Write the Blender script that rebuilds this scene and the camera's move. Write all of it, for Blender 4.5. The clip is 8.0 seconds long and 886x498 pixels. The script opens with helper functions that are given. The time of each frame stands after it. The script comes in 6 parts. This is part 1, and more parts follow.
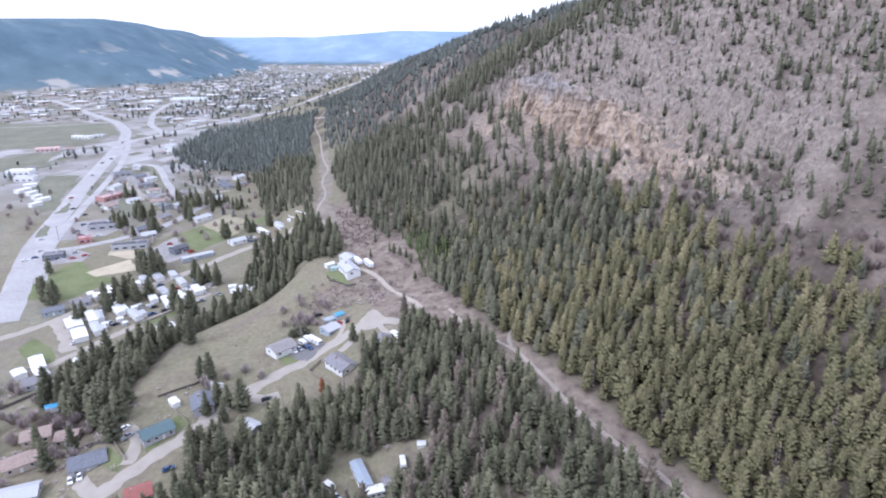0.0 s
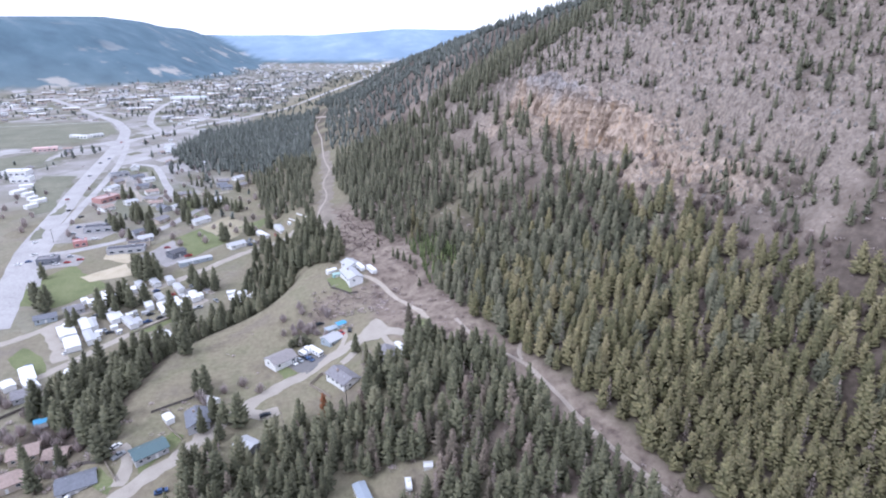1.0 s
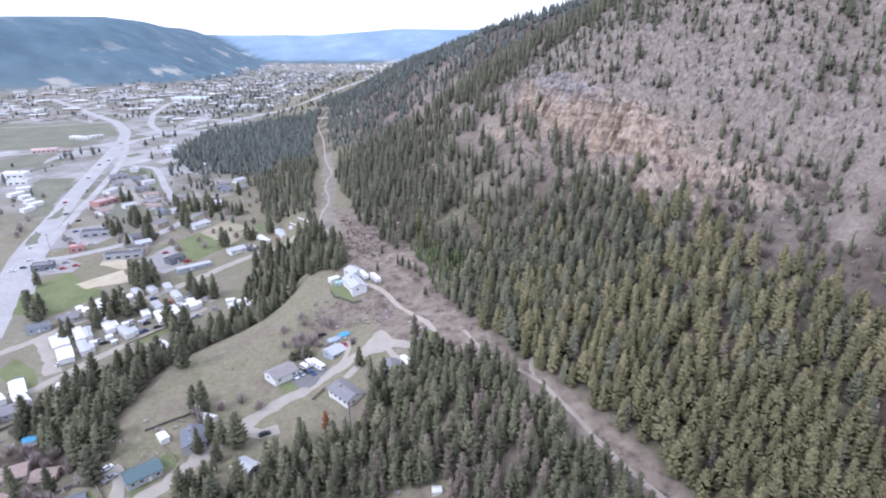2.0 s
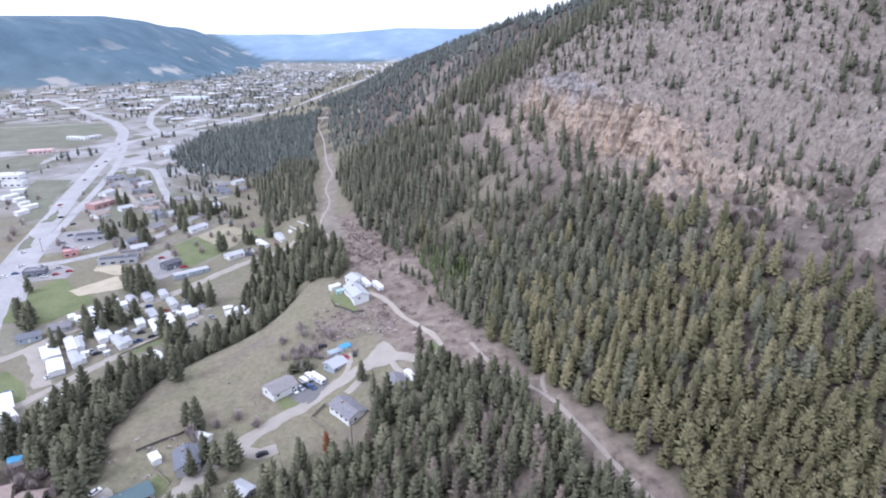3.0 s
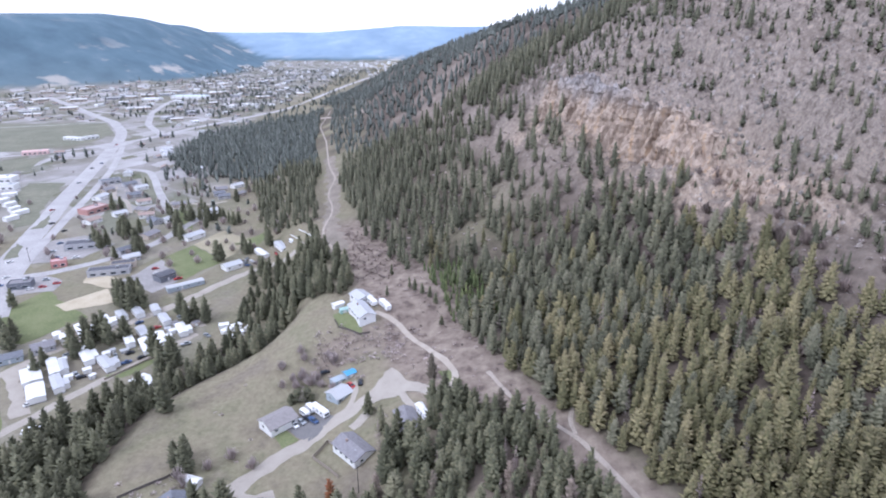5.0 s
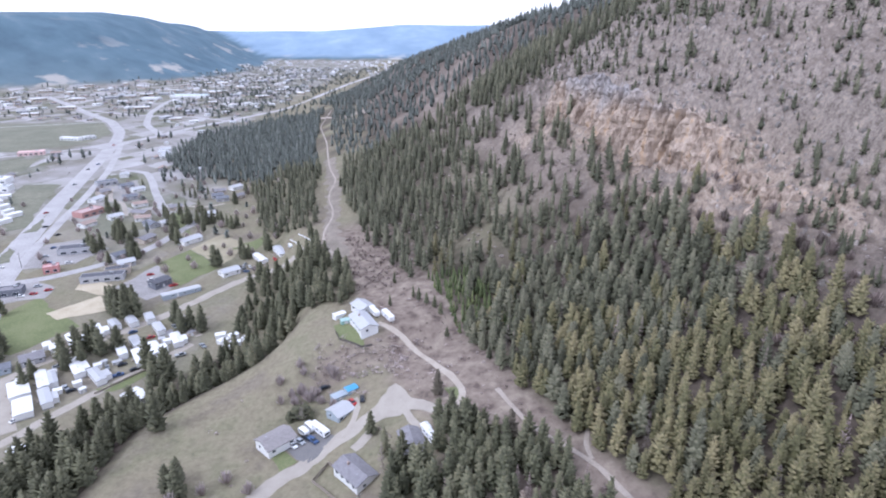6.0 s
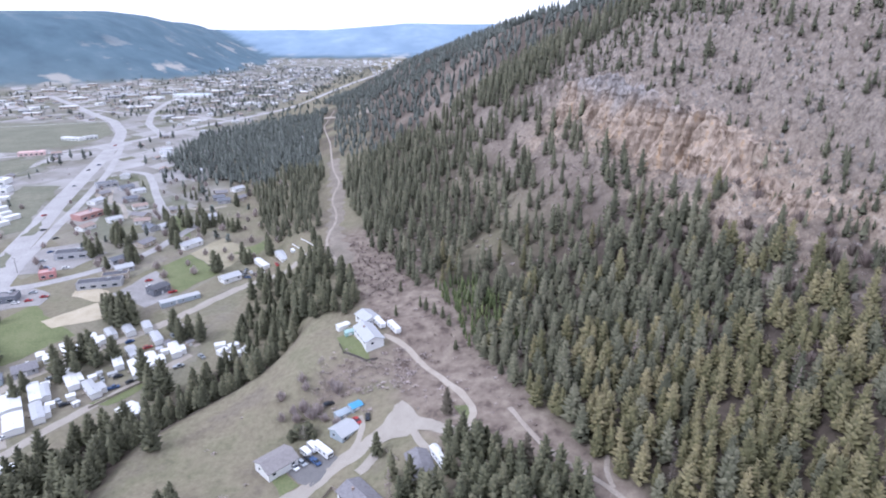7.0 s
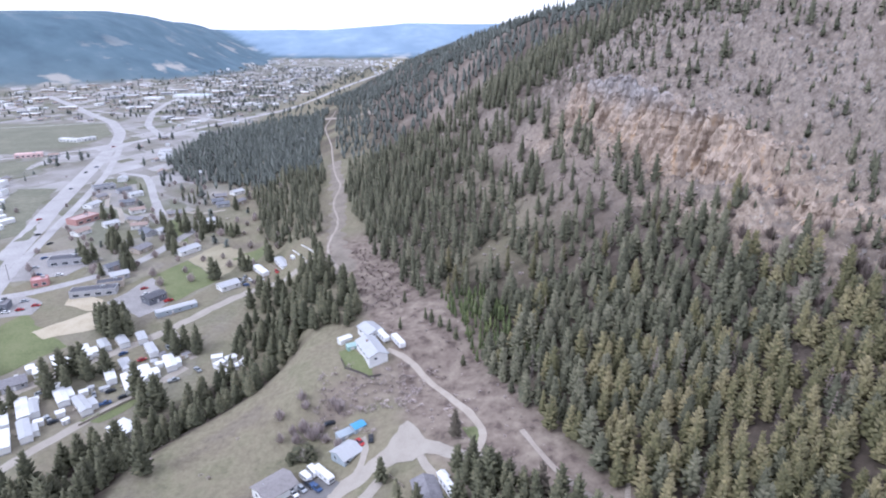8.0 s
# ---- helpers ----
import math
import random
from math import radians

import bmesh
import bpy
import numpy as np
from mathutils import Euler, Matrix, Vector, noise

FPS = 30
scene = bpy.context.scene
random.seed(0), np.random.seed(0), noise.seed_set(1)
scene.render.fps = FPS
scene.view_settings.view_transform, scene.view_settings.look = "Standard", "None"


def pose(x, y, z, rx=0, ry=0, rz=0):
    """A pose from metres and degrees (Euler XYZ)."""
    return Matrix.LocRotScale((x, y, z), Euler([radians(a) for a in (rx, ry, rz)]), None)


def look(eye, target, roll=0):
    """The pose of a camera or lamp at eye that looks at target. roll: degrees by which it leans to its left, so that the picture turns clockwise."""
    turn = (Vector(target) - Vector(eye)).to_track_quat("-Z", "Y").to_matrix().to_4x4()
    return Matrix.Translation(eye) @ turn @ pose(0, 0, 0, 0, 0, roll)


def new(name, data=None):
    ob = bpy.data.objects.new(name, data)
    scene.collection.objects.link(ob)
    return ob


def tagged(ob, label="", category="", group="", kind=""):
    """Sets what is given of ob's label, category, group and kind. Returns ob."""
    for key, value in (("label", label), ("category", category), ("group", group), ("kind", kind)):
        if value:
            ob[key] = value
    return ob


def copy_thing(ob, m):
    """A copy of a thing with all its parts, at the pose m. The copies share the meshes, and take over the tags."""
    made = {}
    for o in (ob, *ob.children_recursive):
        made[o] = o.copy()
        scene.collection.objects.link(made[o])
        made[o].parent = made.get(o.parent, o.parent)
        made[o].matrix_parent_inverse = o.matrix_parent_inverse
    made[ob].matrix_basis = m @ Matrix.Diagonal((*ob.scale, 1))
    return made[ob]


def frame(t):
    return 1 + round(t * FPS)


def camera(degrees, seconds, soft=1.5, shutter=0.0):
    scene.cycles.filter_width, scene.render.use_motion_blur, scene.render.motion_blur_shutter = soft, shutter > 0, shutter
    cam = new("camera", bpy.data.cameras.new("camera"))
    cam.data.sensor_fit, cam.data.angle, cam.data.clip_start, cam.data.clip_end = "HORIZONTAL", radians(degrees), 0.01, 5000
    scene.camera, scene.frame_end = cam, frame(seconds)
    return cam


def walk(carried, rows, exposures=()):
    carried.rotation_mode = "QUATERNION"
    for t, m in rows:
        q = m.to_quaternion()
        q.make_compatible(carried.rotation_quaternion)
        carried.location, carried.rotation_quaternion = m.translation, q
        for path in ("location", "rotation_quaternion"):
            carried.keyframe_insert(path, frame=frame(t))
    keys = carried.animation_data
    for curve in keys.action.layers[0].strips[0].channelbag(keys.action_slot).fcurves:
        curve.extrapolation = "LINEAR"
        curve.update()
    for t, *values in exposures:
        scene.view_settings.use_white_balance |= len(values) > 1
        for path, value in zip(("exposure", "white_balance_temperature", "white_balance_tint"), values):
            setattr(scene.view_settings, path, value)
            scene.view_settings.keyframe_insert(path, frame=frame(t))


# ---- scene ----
cam = camera(75.0, 8.0, soft=2.0)
METRES, EYE, TILT, LEAN, TURN = 100.0, 140.0, -19.5, 0.0, 0.0
ROWS = [
    (0.0, 0.0, 0.0, 0.0, 0.0, 0.0, -0.0),
    (0.5, -0.0132, 0.058, 0.0201, 0.02, -0.01, 0.0),
    (1.0, -0.0258, 0.1153, 0.0414, 0.09, -0.14, -0.07),
    (1.5, -0.0392, 0.1724, 0.0619, 0.2, -0.15, -0.09),
    (3.0, -0.0757, 0.3451, 0.1215, 0.32, -0.23, -0.07),
    (3.5, -0.0887, 0.4029, 0.1418, 0.38, -0.3, -0.14),
    (4.0, -0.1015, 0.4607, 0.1621, 0.51, -0.36, -0.2),
    (4.5, -0.1147, 0.5176, 0.1829, 0.52, -0.38, -0.17),
    (6.0, -0.1527, 0.691, 0.246, 0.55, -0.5, -0.2),
    (6.5, -0.1648, 0.7492, 0.2668, 0.74, -0.57, -0.22),
    (7.0, -0.1783, 0.8064, 0.288, 0.86, -0.61, -0.29),
    (7.5, -0.1904, 0.8644, 0.3096, 0.98, -0.66, -0.31),
    (8.0, -0.2038, 0.9216, 0.33, 0.96, -0.62, -0.31),
]
walk(cam, [(t, pose(0, 0, EYE, TILT, LEAN, TURN) @ pose(METRES * x, METRES * y, METRES * z, 90 + pitch, roll, yaw)) for t, x, y, z, yaw, pitch, roll in ROWS],
     exposures=[(0.0, 0.55, 5450, 14), (8.0, 0.46, 5450, 14)])

# ---- sky and sun ----
world = bpy.data.worlds.new("sky")
scene.world = world
world.use_nodes = True
wn = world.node_tree
sky = wn.nodes.new("ShaderNodeTexSky")
sky.sky_type = "NISHITA"
sky.sun_disc = False
sky.sun_elevation = radians(48)
sky.sun_rotation = radians(205)
sky.air_density, sky.dust_density, sky.ozone_density = 1.0, 1.5, 1.5
veil = wn.nodes.new("ShaderNodeMix")          # thin bright overcast in front of the blue
veil.data_type = "RGBA"
veil.inputs[0].default_value = 0.8
wn.links.new(sky.outputs[0], veil.inputs[6])
veil.inputs[7].default_value = (10.2, 9.9, 10.4, 1)
wn.links.new(veil.outputs[2], wn.nodes["Background"].inputs[0])
wn.nodes["Background"].inputs[1].default_value = 0.12
sun = new("sun", bpy.data.lights.new("sun", "SUN"))
sun.data.energy, sun.data.angle, sun.data.color = 1.3, radians(20), (1.0, 0.96, 0.92)
sun.matrix_world = look((-560, -330, 640), (0, 0, 0))


# ---- materials ----
def material(name, colors, scale=1.0, rough=0.85, bump=0.0, fine=12.0, metal=0.0, spec=0.3, jitter=0.0, attr="", stretch=(1, 1, 1), coords="Object", bumpdist=0.3):
    """Colours mixed by coarse and fine noise; scale in metres of the coarse patches."""
    m = bpy.data.materials.new(name)
    m.use_nodes = True
    n, l = m.node_tree.nodes, m.node_tree.links
    b = n["Principled BSDF"]
    b.inputs["Roughness"].default_value = rough
    b.inputs["Metallic"].default_value = metal
    b.inputs["Specular IOR Level"].default_value = spec
    tc = n.new("ShaderNodeTexCoord")
    mp = n.new("ShaderNodeMapping")
    mp.inputs["Scale"].default_value = stretch
    l.new(tc.outputs[coords], mp.inputs[0])
    big = n.new("ShaderNodeTexNoise")
    big.inputs["Scale"].default_value = 1 / scale
    big.inputs["Detail"].default_value = 5
    small = n.new("ShaderNodeTexNoise")
    small.inputs["Scale"].default_value = fine / scale
    small.inputs["Detail"].default_value = 4
    for q in (big, small):
        l.new(mp.outputs[0], q.inputs["Vector"])
    mix = n.new("ShaderNodeMath")
    mix.operation = "MULTIPLY_ADD"
    l.new(small.outputs[0], mix.inputs[0])
    mix.inputs[1].default_value = 0.5
    half = n.new("ShaderNodeMath")
    half.operation = "MULTIPLY"
    half.inputs[1].default_value = 0.5
    l.new(big.outputs[0], half.inputs[0])
    l.new(half.outputs[0], mix.inputs[2])
    ramp = n.new("ShaderNodeValToRGB")
    l.new(mix.outputs[0], ramp.inputs[0])
    el = ramp.color_ramp.elements
    while len(el) < len(colors):
        el.new(0.5)
    for k, c in enumerate(colors):
        el[k].position = 0.33 + 0.34 * k / max(1, len(colors) - 1)
        el[k].color = (*c, 1)
    out = ramp.outputs[0]
    if jitter:
        hsv = n.new("ShaderNodeHueSaturation")
        info = n.new("ShaderNodeObjectInfo")
        rng = n.new("ShaderNodeMapRange")
        rng.inputs[3].default_value, rng.inputs[4].default_value = 1 - jitter, 1 + jitter
        l.new(info.outputs["Random"], rng.inputs[0])
        l.new(rng.outputs[0], hsv.inputs["Value"])
        l.new(out, hsv.inputs["Color"])
        out = hsv.outputs[0]
    # tint sets value and hue; tree crowns bring their painted shade through it
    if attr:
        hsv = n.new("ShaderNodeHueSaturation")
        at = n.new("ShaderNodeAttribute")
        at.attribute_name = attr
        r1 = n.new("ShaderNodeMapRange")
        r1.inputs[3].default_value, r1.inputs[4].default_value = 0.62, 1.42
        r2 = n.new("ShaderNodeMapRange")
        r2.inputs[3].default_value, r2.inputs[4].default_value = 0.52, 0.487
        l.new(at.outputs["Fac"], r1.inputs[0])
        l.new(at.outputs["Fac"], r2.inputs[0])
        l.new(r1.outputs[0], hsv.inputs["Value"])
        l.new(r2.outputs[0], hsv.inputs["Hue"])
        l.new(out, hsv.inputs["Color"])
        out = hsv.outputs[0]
    l.new(out, b.inputs["Base Color"])
    if bump:
        bp = n.new("ShaderNodeBump")
        bp.inputs["Strength"].default_value = bump
        bp.inputs["Distance"].default_value = bumpdist
        l.new(mix.outputs[0], bp.inputs["Height"])
        l.new(bp.outputs[0], b.inputs["Normal"])
    return m


# foliage, bark
PINE = material("pine_needles", [(0.086, 0.079, 0.048), (0.163, 0.147, 0.079), (0.25, 0.219, 0.11)], 1.2, 0.75, attr="tint", jitter=0.2)
FIR = material("fir_needles", [(0.06, 0.063, 0.044), (0.118, 0.117, 0.072), (0.182, 0.172, 0.102)], 1.2, 0.75, attr="tint", jitter=0.2)
HILL_FIR = material("hill_fir_needles", [(0.088, 0.088, 0.062), (0.148, 0.145, 0.097), (0.212, 0.203, 0.133)], 3.0, 0.8, attr="tint")
# needles of distant trees, lightened and blued to carry the air's haze
HAZED_FIR = material("hazed_fir_needles", [(0.105, 0.12, 0.112), (0.165, 0.18, 0.16), (0.225, 0.235, 0.2)], 3.0, 0.8, attr="tint")
BARK = material("bark", [(0.09, 0.065, 0.05), (0.16, 0.12, 0.09)], 0.4, 0.95)
TWIG = material("bare_twigs", [(0.28, 0.235, 0.225), (0.4, 0.345, 0.33), (0.5, 0.44, 0.42)], 2.0, 0.95, attr="tint")
DEADWOOD = material("grey_dead_branches", [(0.15, 0.12, 0.108), (0.225, 0.182, 0.165), (0.3, 0.247, 0.225)], 2.0, 0.95, attr="tint")
BROWNED = material("browned_needles", [(0.1, 0.082, 0.066), (0.17, 0.14, 0.112), (0.235, 0.195, 0.155)], 1.5, 0.9, attr="tint")
RUST = material("rust_needles", [(0.16, 0.06, 0.03), (0.24, 0.1, 0.05)], 1.0, 0.9, attr="tint")
# surfaces
GRAVEL = material("gravel_road", [(0.3, 0.268, 0.232), (0.35, 0.316, 0.275), (0.39, 0.355, 0.312)], 5, 0.95, 0.05)
BARE = material("bare_trampled_ground", [(0.16, 0.137, 0.11), (0.23, 0.198, 0.165), (0.3, 0.262, 0.222)], 10, 0.95, 0.1)
SANDY = material("sandy_drive", [(0.33, 0.285, 0.24), (0.4, 0.352, 0.3), (0.44, 0.395, 0.345)], 4, 0.95, 0.05)
ASPHALT = material("worn_asphalt", [(0.28, 0.268, 0.268), (0.37, 0.356, 0.355), (0.43, 0.415, 0.415)], 18, 0.9, 0.0)
DIRT = material("dirt_track", [(0.25, 0.215, 0.185), (0.34, 0.295, 0.255), (0.4, 0.355, 0.31)], 7, 0.95, 0.2)
LAWN = material("lawn", [(0.115, 0.13, 0.062), (0.155, 0.175, 0.082), (0.2, 0.205, 0.11)], 12, 0.95, 0.2)
HAY = material("dry_field", [(0.25, 0.22, 0.15), (0.32, 0.285, 0.2), (0.37, 0.335, 0.245)], 14, 0.95, 0.2)
PASTURE = material("pasture", [(0.13, 0.135, 0.1), (0.17, 0.17, 0.125), (0.22, 0.21, 0.16)], 40, 0.95, 0.1)
YOUNG = material("young_pine_needles", [(0.08, 0.1, 0.045), (0.13, 0.155, 0.065), (0.18, 0.2, 0.085)], 1.0, 0.75, attr="tint")
STONE = material("crag_stone", [(0.15, 0.13, 0.122), (0.24, 0.215, 0.2), (0.32, 0.292, 0.275)], 2.5, 0.95, 0.5, attr="tint", stretch=(1, 1, 0.4))
YARD = material("gravel_yard", [(0.22, 0.205, 0.2), (0.3, 0.285, 0.28), (0.37, 0.35, 0.345)], 10, 0.95, 0.1)
PAD = material("grey_asphalt_pad", [(0.13, 0.125, 0.125), (0.17, 0.165, 0.165), (0.2, 0.19, 0.19)], 6, 0.9)
SAND = material("sandy_lot", [(0.36, 0.31, 0.22), (0.45, 0.39, 0.29), (0.5, 0.45, 0.35)], 8, 0.95, 0.1)


def paint(name, c, rough=0.6, metal=0.0, var=0.12, size=2.0, stretch=(1, 1, 1)):
    return material(name, [tuple(v * (1 - var) for v in c), c, tuple(min(0.9, v * (1 + var * 0.6)) for v in c)], size, rough, metal=metal, stretch=stretch)


WHITE = paint("white_siding", (0.74, 0.74, 0.74), 0.6, stretch=(0.3, 0.3, 5))
WHITE_ROOF = paint("white_metal_roof", (0.72, 0.72, 0.73), 0.4, stretch=(4, 0.4, 1))
GREY_ROOF = paint("grey_shingles", (0.23, 0.22, 0.235), 0.9, var=0.3, size=1.0)
PALE_ROOF = paint("pale_metal_roof", (0.44, 0.445, 0.465), 0.4, stretch=(4, 0.4, 1))
SLATE_ROOF = paint("blue_grey_shingles", (0.17, 0.178, 0.205), 0.9, var=0.3, size=1.0)
TEAL_ROOF = paint("teal_metal_roof", (0.1, 0.15, 0.162), 0.5, stretch=(4, 0.4, 1))
BROWN_ROOF = paint("brown_shingles", (0.33, 0.255, 0.225), 0.9, var=0.3, size=1.0)
RED_ROOF = paint("red_brown_roof", (0.3, 0.12, 0.105), 0.8, var=0.25)
DARK_ROOF = paint("dark_flat_roof", (0.11, 0.11, 0.125), 0.9, var=0.3)
BLUE_WALL = paint("pale_blue_siding", (0.36, 0.41, 0.46), 0.7, stretch=(0.3, 0.3, 5))
BLUE_TARP = paint("bright_blue_tarp", (0.1, 0.33, 0.56), 0.5)
TAN_WALL = paint("tan_siding", (0.46, 0.4, 0.34), 0.8, stretch=(0.3, 0.3, 5))
GREY_WALL = paint("grey_siding", (0.4, 0.4, 0.42), 0.8, stretch=(0.3, 0.3, 5))
PINK = paint("pink_metal_roof", (0.72, 0.52, 0.5), 0.6, stretch=(4, 0.4, 1))
WOOD = paint("weathered_fence_wood", (0.3, 0.26, 0.22), 0.9, var=0.3, size=0.5)
DARK_WOOD = paint("dark_fence_wood", (0.12, 0.105, 0.1), 0.9, var=0.3, size=0.5)
TRIM = paint("white_trim", (0.7, 0.7, 0.7), 0.6)
GLASS = paint("dark_window_glass", (0.035, 0.045, 0.06), 0.08, var=0.3)
TYRE = paint("tyre_rubber", (0.025, 0.025, 0.027), 0.9)
STEEL = paint("galvanised_steel", (0.45, 0.46, 0.48), 0.4, 0.8)
CAR_WHITE = paint("white_car_paint", (0.75, 0.75, 0.76), 0.3, var=0.05)
CAR_BLUE = paint("dark_blue_car_paint", (0.05, 0.09, 0.2), 0.3, var=0.05)
CAR_RED = paint("red_car_paint", (0.36, 0.03, 0.03), 0.3, var=0.05)
CAR_BLACK = paint("black_car_paint", (0.03, 0.03, 0.035), 0.3, var=0.05)
CAR_SILVER = paint("silver_car_paint", (0.4, 0.42, 0.45), 0.3, 0.5, var=0.05)


# ---- ground ----
def smooth(a, b, v):
    t = np.clip((v - a) / (b - a), 0.0, 1.0)
    return t * t * (3 - 2 * t)


def rough_noise(x, y, size, seed=0.0):
    """Cheap smooth random relief from summed waves, about -1 to 1."""
    if isinstance(x, (int, float)):
        u, v, total = x / size, y / size, 0.0
        for k in range(7):
            a, f = 0.9 + 2.4 * k + seed, 1.0 + 0.55 * k
            total += math.sin(f * (u * math.cos(a) + v * math.sin(a)) * 2.0 + 3.1 * a + 1.3 * math.sin(f * (v * math.cos(a * 1.7) - u * math.sin(a * 1.7)) + a)) / (1 + 0.45 * k)
        return total / 2.6
    x, y = np.asarray(x, float) / size, np.asarray(y, float) / size
    out = 0.0
    for k in range(7):
        a = 0.9 + 2.4 * k + seed
        f = 1.0 + 0.55 * k
        out = out + np.sin(f * (x * np.cos(a) + y * np.sin(a)) * 2.0 + 3.1 * a + 1.3 * np.sin(f * (y * np.cos(a * 1.7) - x * np.sin(a * 1.7)) + a)) / (1 + 0.45 * k)
    return out / 2.6


def foot(y):
    """x of the foot of the mountain."""
    return np.interp(y, (-400, 2.3, 116.3, 191.6, 248.1, 332.0, 450.9, 800, 1270, 1700, 2500), (330, 132.9, 71.5, 27.8, -6.2, -37.2, -86.3, -205, -300, -330, -360))


def uphill(x, y):
    return (x - foot(y)) * 0.91


def bench_edge(y):
    """x of the western brow of the terrace."""
    return np.interp(y, (-400, 100, 157, 190, 225, 257, 273, 290, 301, 316, 333, 420, 500, 800, 1270, 2500), (-200, -140, -121, -128, -133, -131, -122, -110, -102, -93, -83, -100, -128, -240, -335, -420))


def cliff_offset(x, y):
    """Metres uphill of the broken cliff line."""
    s = uphill(x, y)
    along = y - 0.45 * x
    rib = 5.5 * rough_noise(along, 0.3 * s, 22, 4.0) + 3.0 * rough_noise(along, 0.2 * s, 7, 4.6) + 1.6 * rough_noise(along, 0.2 * s, 2.8, 5.2)
    return s - 140 - rib + 0.10 * (y - 380), rib


def far_sides(x, y):
    """Height of the hill across the valley, and of the rim that closes the valley's end."""
    crest = np.interp(y, (-4800, -500, 1200, 1900, 2400, 2800, 3200, 3600, 4000, 4400, 4800), (120, 150, 185, 219, 241, 256, 255, 230, 238, 225, 215))
    west_foot = np.interp(y, (-4800, 0, 1300, 1780, 1880, 2000, 2130, 2340, 2720, 3500, 4300, 4800), (-1900, -1750, -1600, -1330, -1190, -1070, -940, -860, -850, -960, -1180, -1300))
    west = crest * smooth(0, 700, west_foot - x + 40 * rough_noise(x, y, 300, 3.0))
    rim = (205 + 35 * smooth(-900, -300, x)) * smooth(4200, 4700, y + 0.12 * np.minimum(0, x + 900) + 50 * rough_noise(x, y, 400, 6.0)) * (1 + 0.04 * rough_noise(x, y, 600, 2.0))
    return west, rim


def height(x, y):
    x, y = np.asarray(x, float), np.asarray(y, float)
    s = uphill(x, y)
    # mountain
    far = smooth(240, 440, y)
    near_z = np.interp(s, (-60, 0, 60, 110, 150, 200, 300, 420, 700), (0, 8, 22, 42, 70, 112, 180, 215, 225))
    far_z = np.interp(s, (-60, 0, 50, 90, 130, 180, 260, 360, 700), (0, 8, 32, 60, 94, 134, 180, 215, 230))
    spur = np.interp(y, (500, 800, 1100, 1300, 1500, 1900), (1, 0.89, 0.77, 0.68, 0.45, 0))
    z = (near_z * (1 - far) + far_z * far) * spur
    # apron of debris that lifts the cleared strip and the lower wood
    z = z + 7.5 * (1 - 0.55 * smooth(262, 312, y)) * smooth(-60, -8, s) * (1 - 0.5 * smooth(30, 90, s)) * (1 - smooth(420, 560, y))
    z = z + 5 * smooth(60, 100, s) * (1 - smooth(125, 150, s)) * smooth(280, 340, y) * (1 - smooth(460, 520, y))
    z = z - 7 * smooth(135, 150, s) * (1 - smooth(165, 185, s)) * (1 - smooth(335, 352, y)) * smooth(230, 290, y)
    z = z + 6 * smooth(85, 130, s) * smooth(430, 480, y) * (1 - smooth(560, 640, y))
    on_hill = smooth(30, 110, s) * spur
    z = z + on_hill * (7 * rough_noise(x, y, 75) + 3.2 * rough_noise(x, y, 28, 2.0))
    z = z + 7 * np.exp(-((x - 105) / 24) ** 2 - ((y - 422) / 30) ** 2)
    # cliff band
    d, rib = cliff_offset(x, y)
    band = (0.25 + 0.75 * smooth(338, 372, y)) * smooth(280, 320, y) * (1 - smooth(448, 478, y))
    z = z + 10.5 * np.tanh(d / 1.5) * np.exp(-np.abs(d) / 30) * band
    z = z + 0.9 * np.sin(z * 1.15 + 1.5 * rib) * np.exp(-np.abs(d) / 16) * band
    # second, broken rock step above
    d = s - (172 + 12 * rough_noise(x, y, 30, 5.0))
    z = z + 5 * np.tanh(d / 2.0) * np.exp(-np.abs(d) / 20) * smooth(250, 290, y) * (1 - smooth(420, 480, y))
    rock = smooth(95, 130, s) * smooth(230, 300, y) * (1 - smooth(500, 580, y))
    z = z + rock * (2.6 * np.abs(rough_noise(x, y, 9, 7.0)) + 2.0 * np.abs(rough_noise(x, y, 4.5, 8.0)) + 1.0 * rough_noise(x, y, 2.4, 9.0))
    # valley floor, terrace and knoll
    floor = -12 + 7 * smooth(300, 430, y)
    bench = -1 - 0.12 * np.maximum(0, 215 - y)
    bench = bench + 11 * smooth(280, 309, y - 0.5 * (x + 50)) * smooth(-112, -76, x + 0.7 * np.maximum(0, y - 325)) * (1 - smooth(-10, 60, s)) * (1 - smooth(600, 900, y))
    up = smooth(-26, 1, x - bench_edge(y))
    z = z + floor + (bench - floor) * up
    z = z + 0.5 * rough_noise(x, y, 22, 1.0) * up
    z = z + np.maximum(*far_sides(x, y))
    # high ground closing the valley behind
    z = z + 160 * smooth(900, 2200, -y)
    return z


def steps(parts):
    out = [parts[0][0]]
    for a, b, st in parts:
        k = max(1, round((b - a) / st))
        out += [a + (b - a) * (i + 1) / k for i in range(k)]
    return np.array(out)


GX = steps([(-4800, -2200, 130), (-2200, -600, 32), (-600, -300, 10), (-300, 0, 4), (0, 40, 2), (40, 190, 1.1), (190, 250, 2), (250, 420, 6), (420, 1000, 30), (1000, 4800, 160)])
GY = steps([(-4800, -600, 300), (-600, 60, 30), (60, 280, 3), (280, 460, 1.2), (470, 700, 5), (700, 1300, 14), (1300, 2200, 40), (2200, 3200, 60), (3200, 4850, 42)])
XX, YY = np.meshgrid(GX, GY)
ZZ = height(XX, YY)


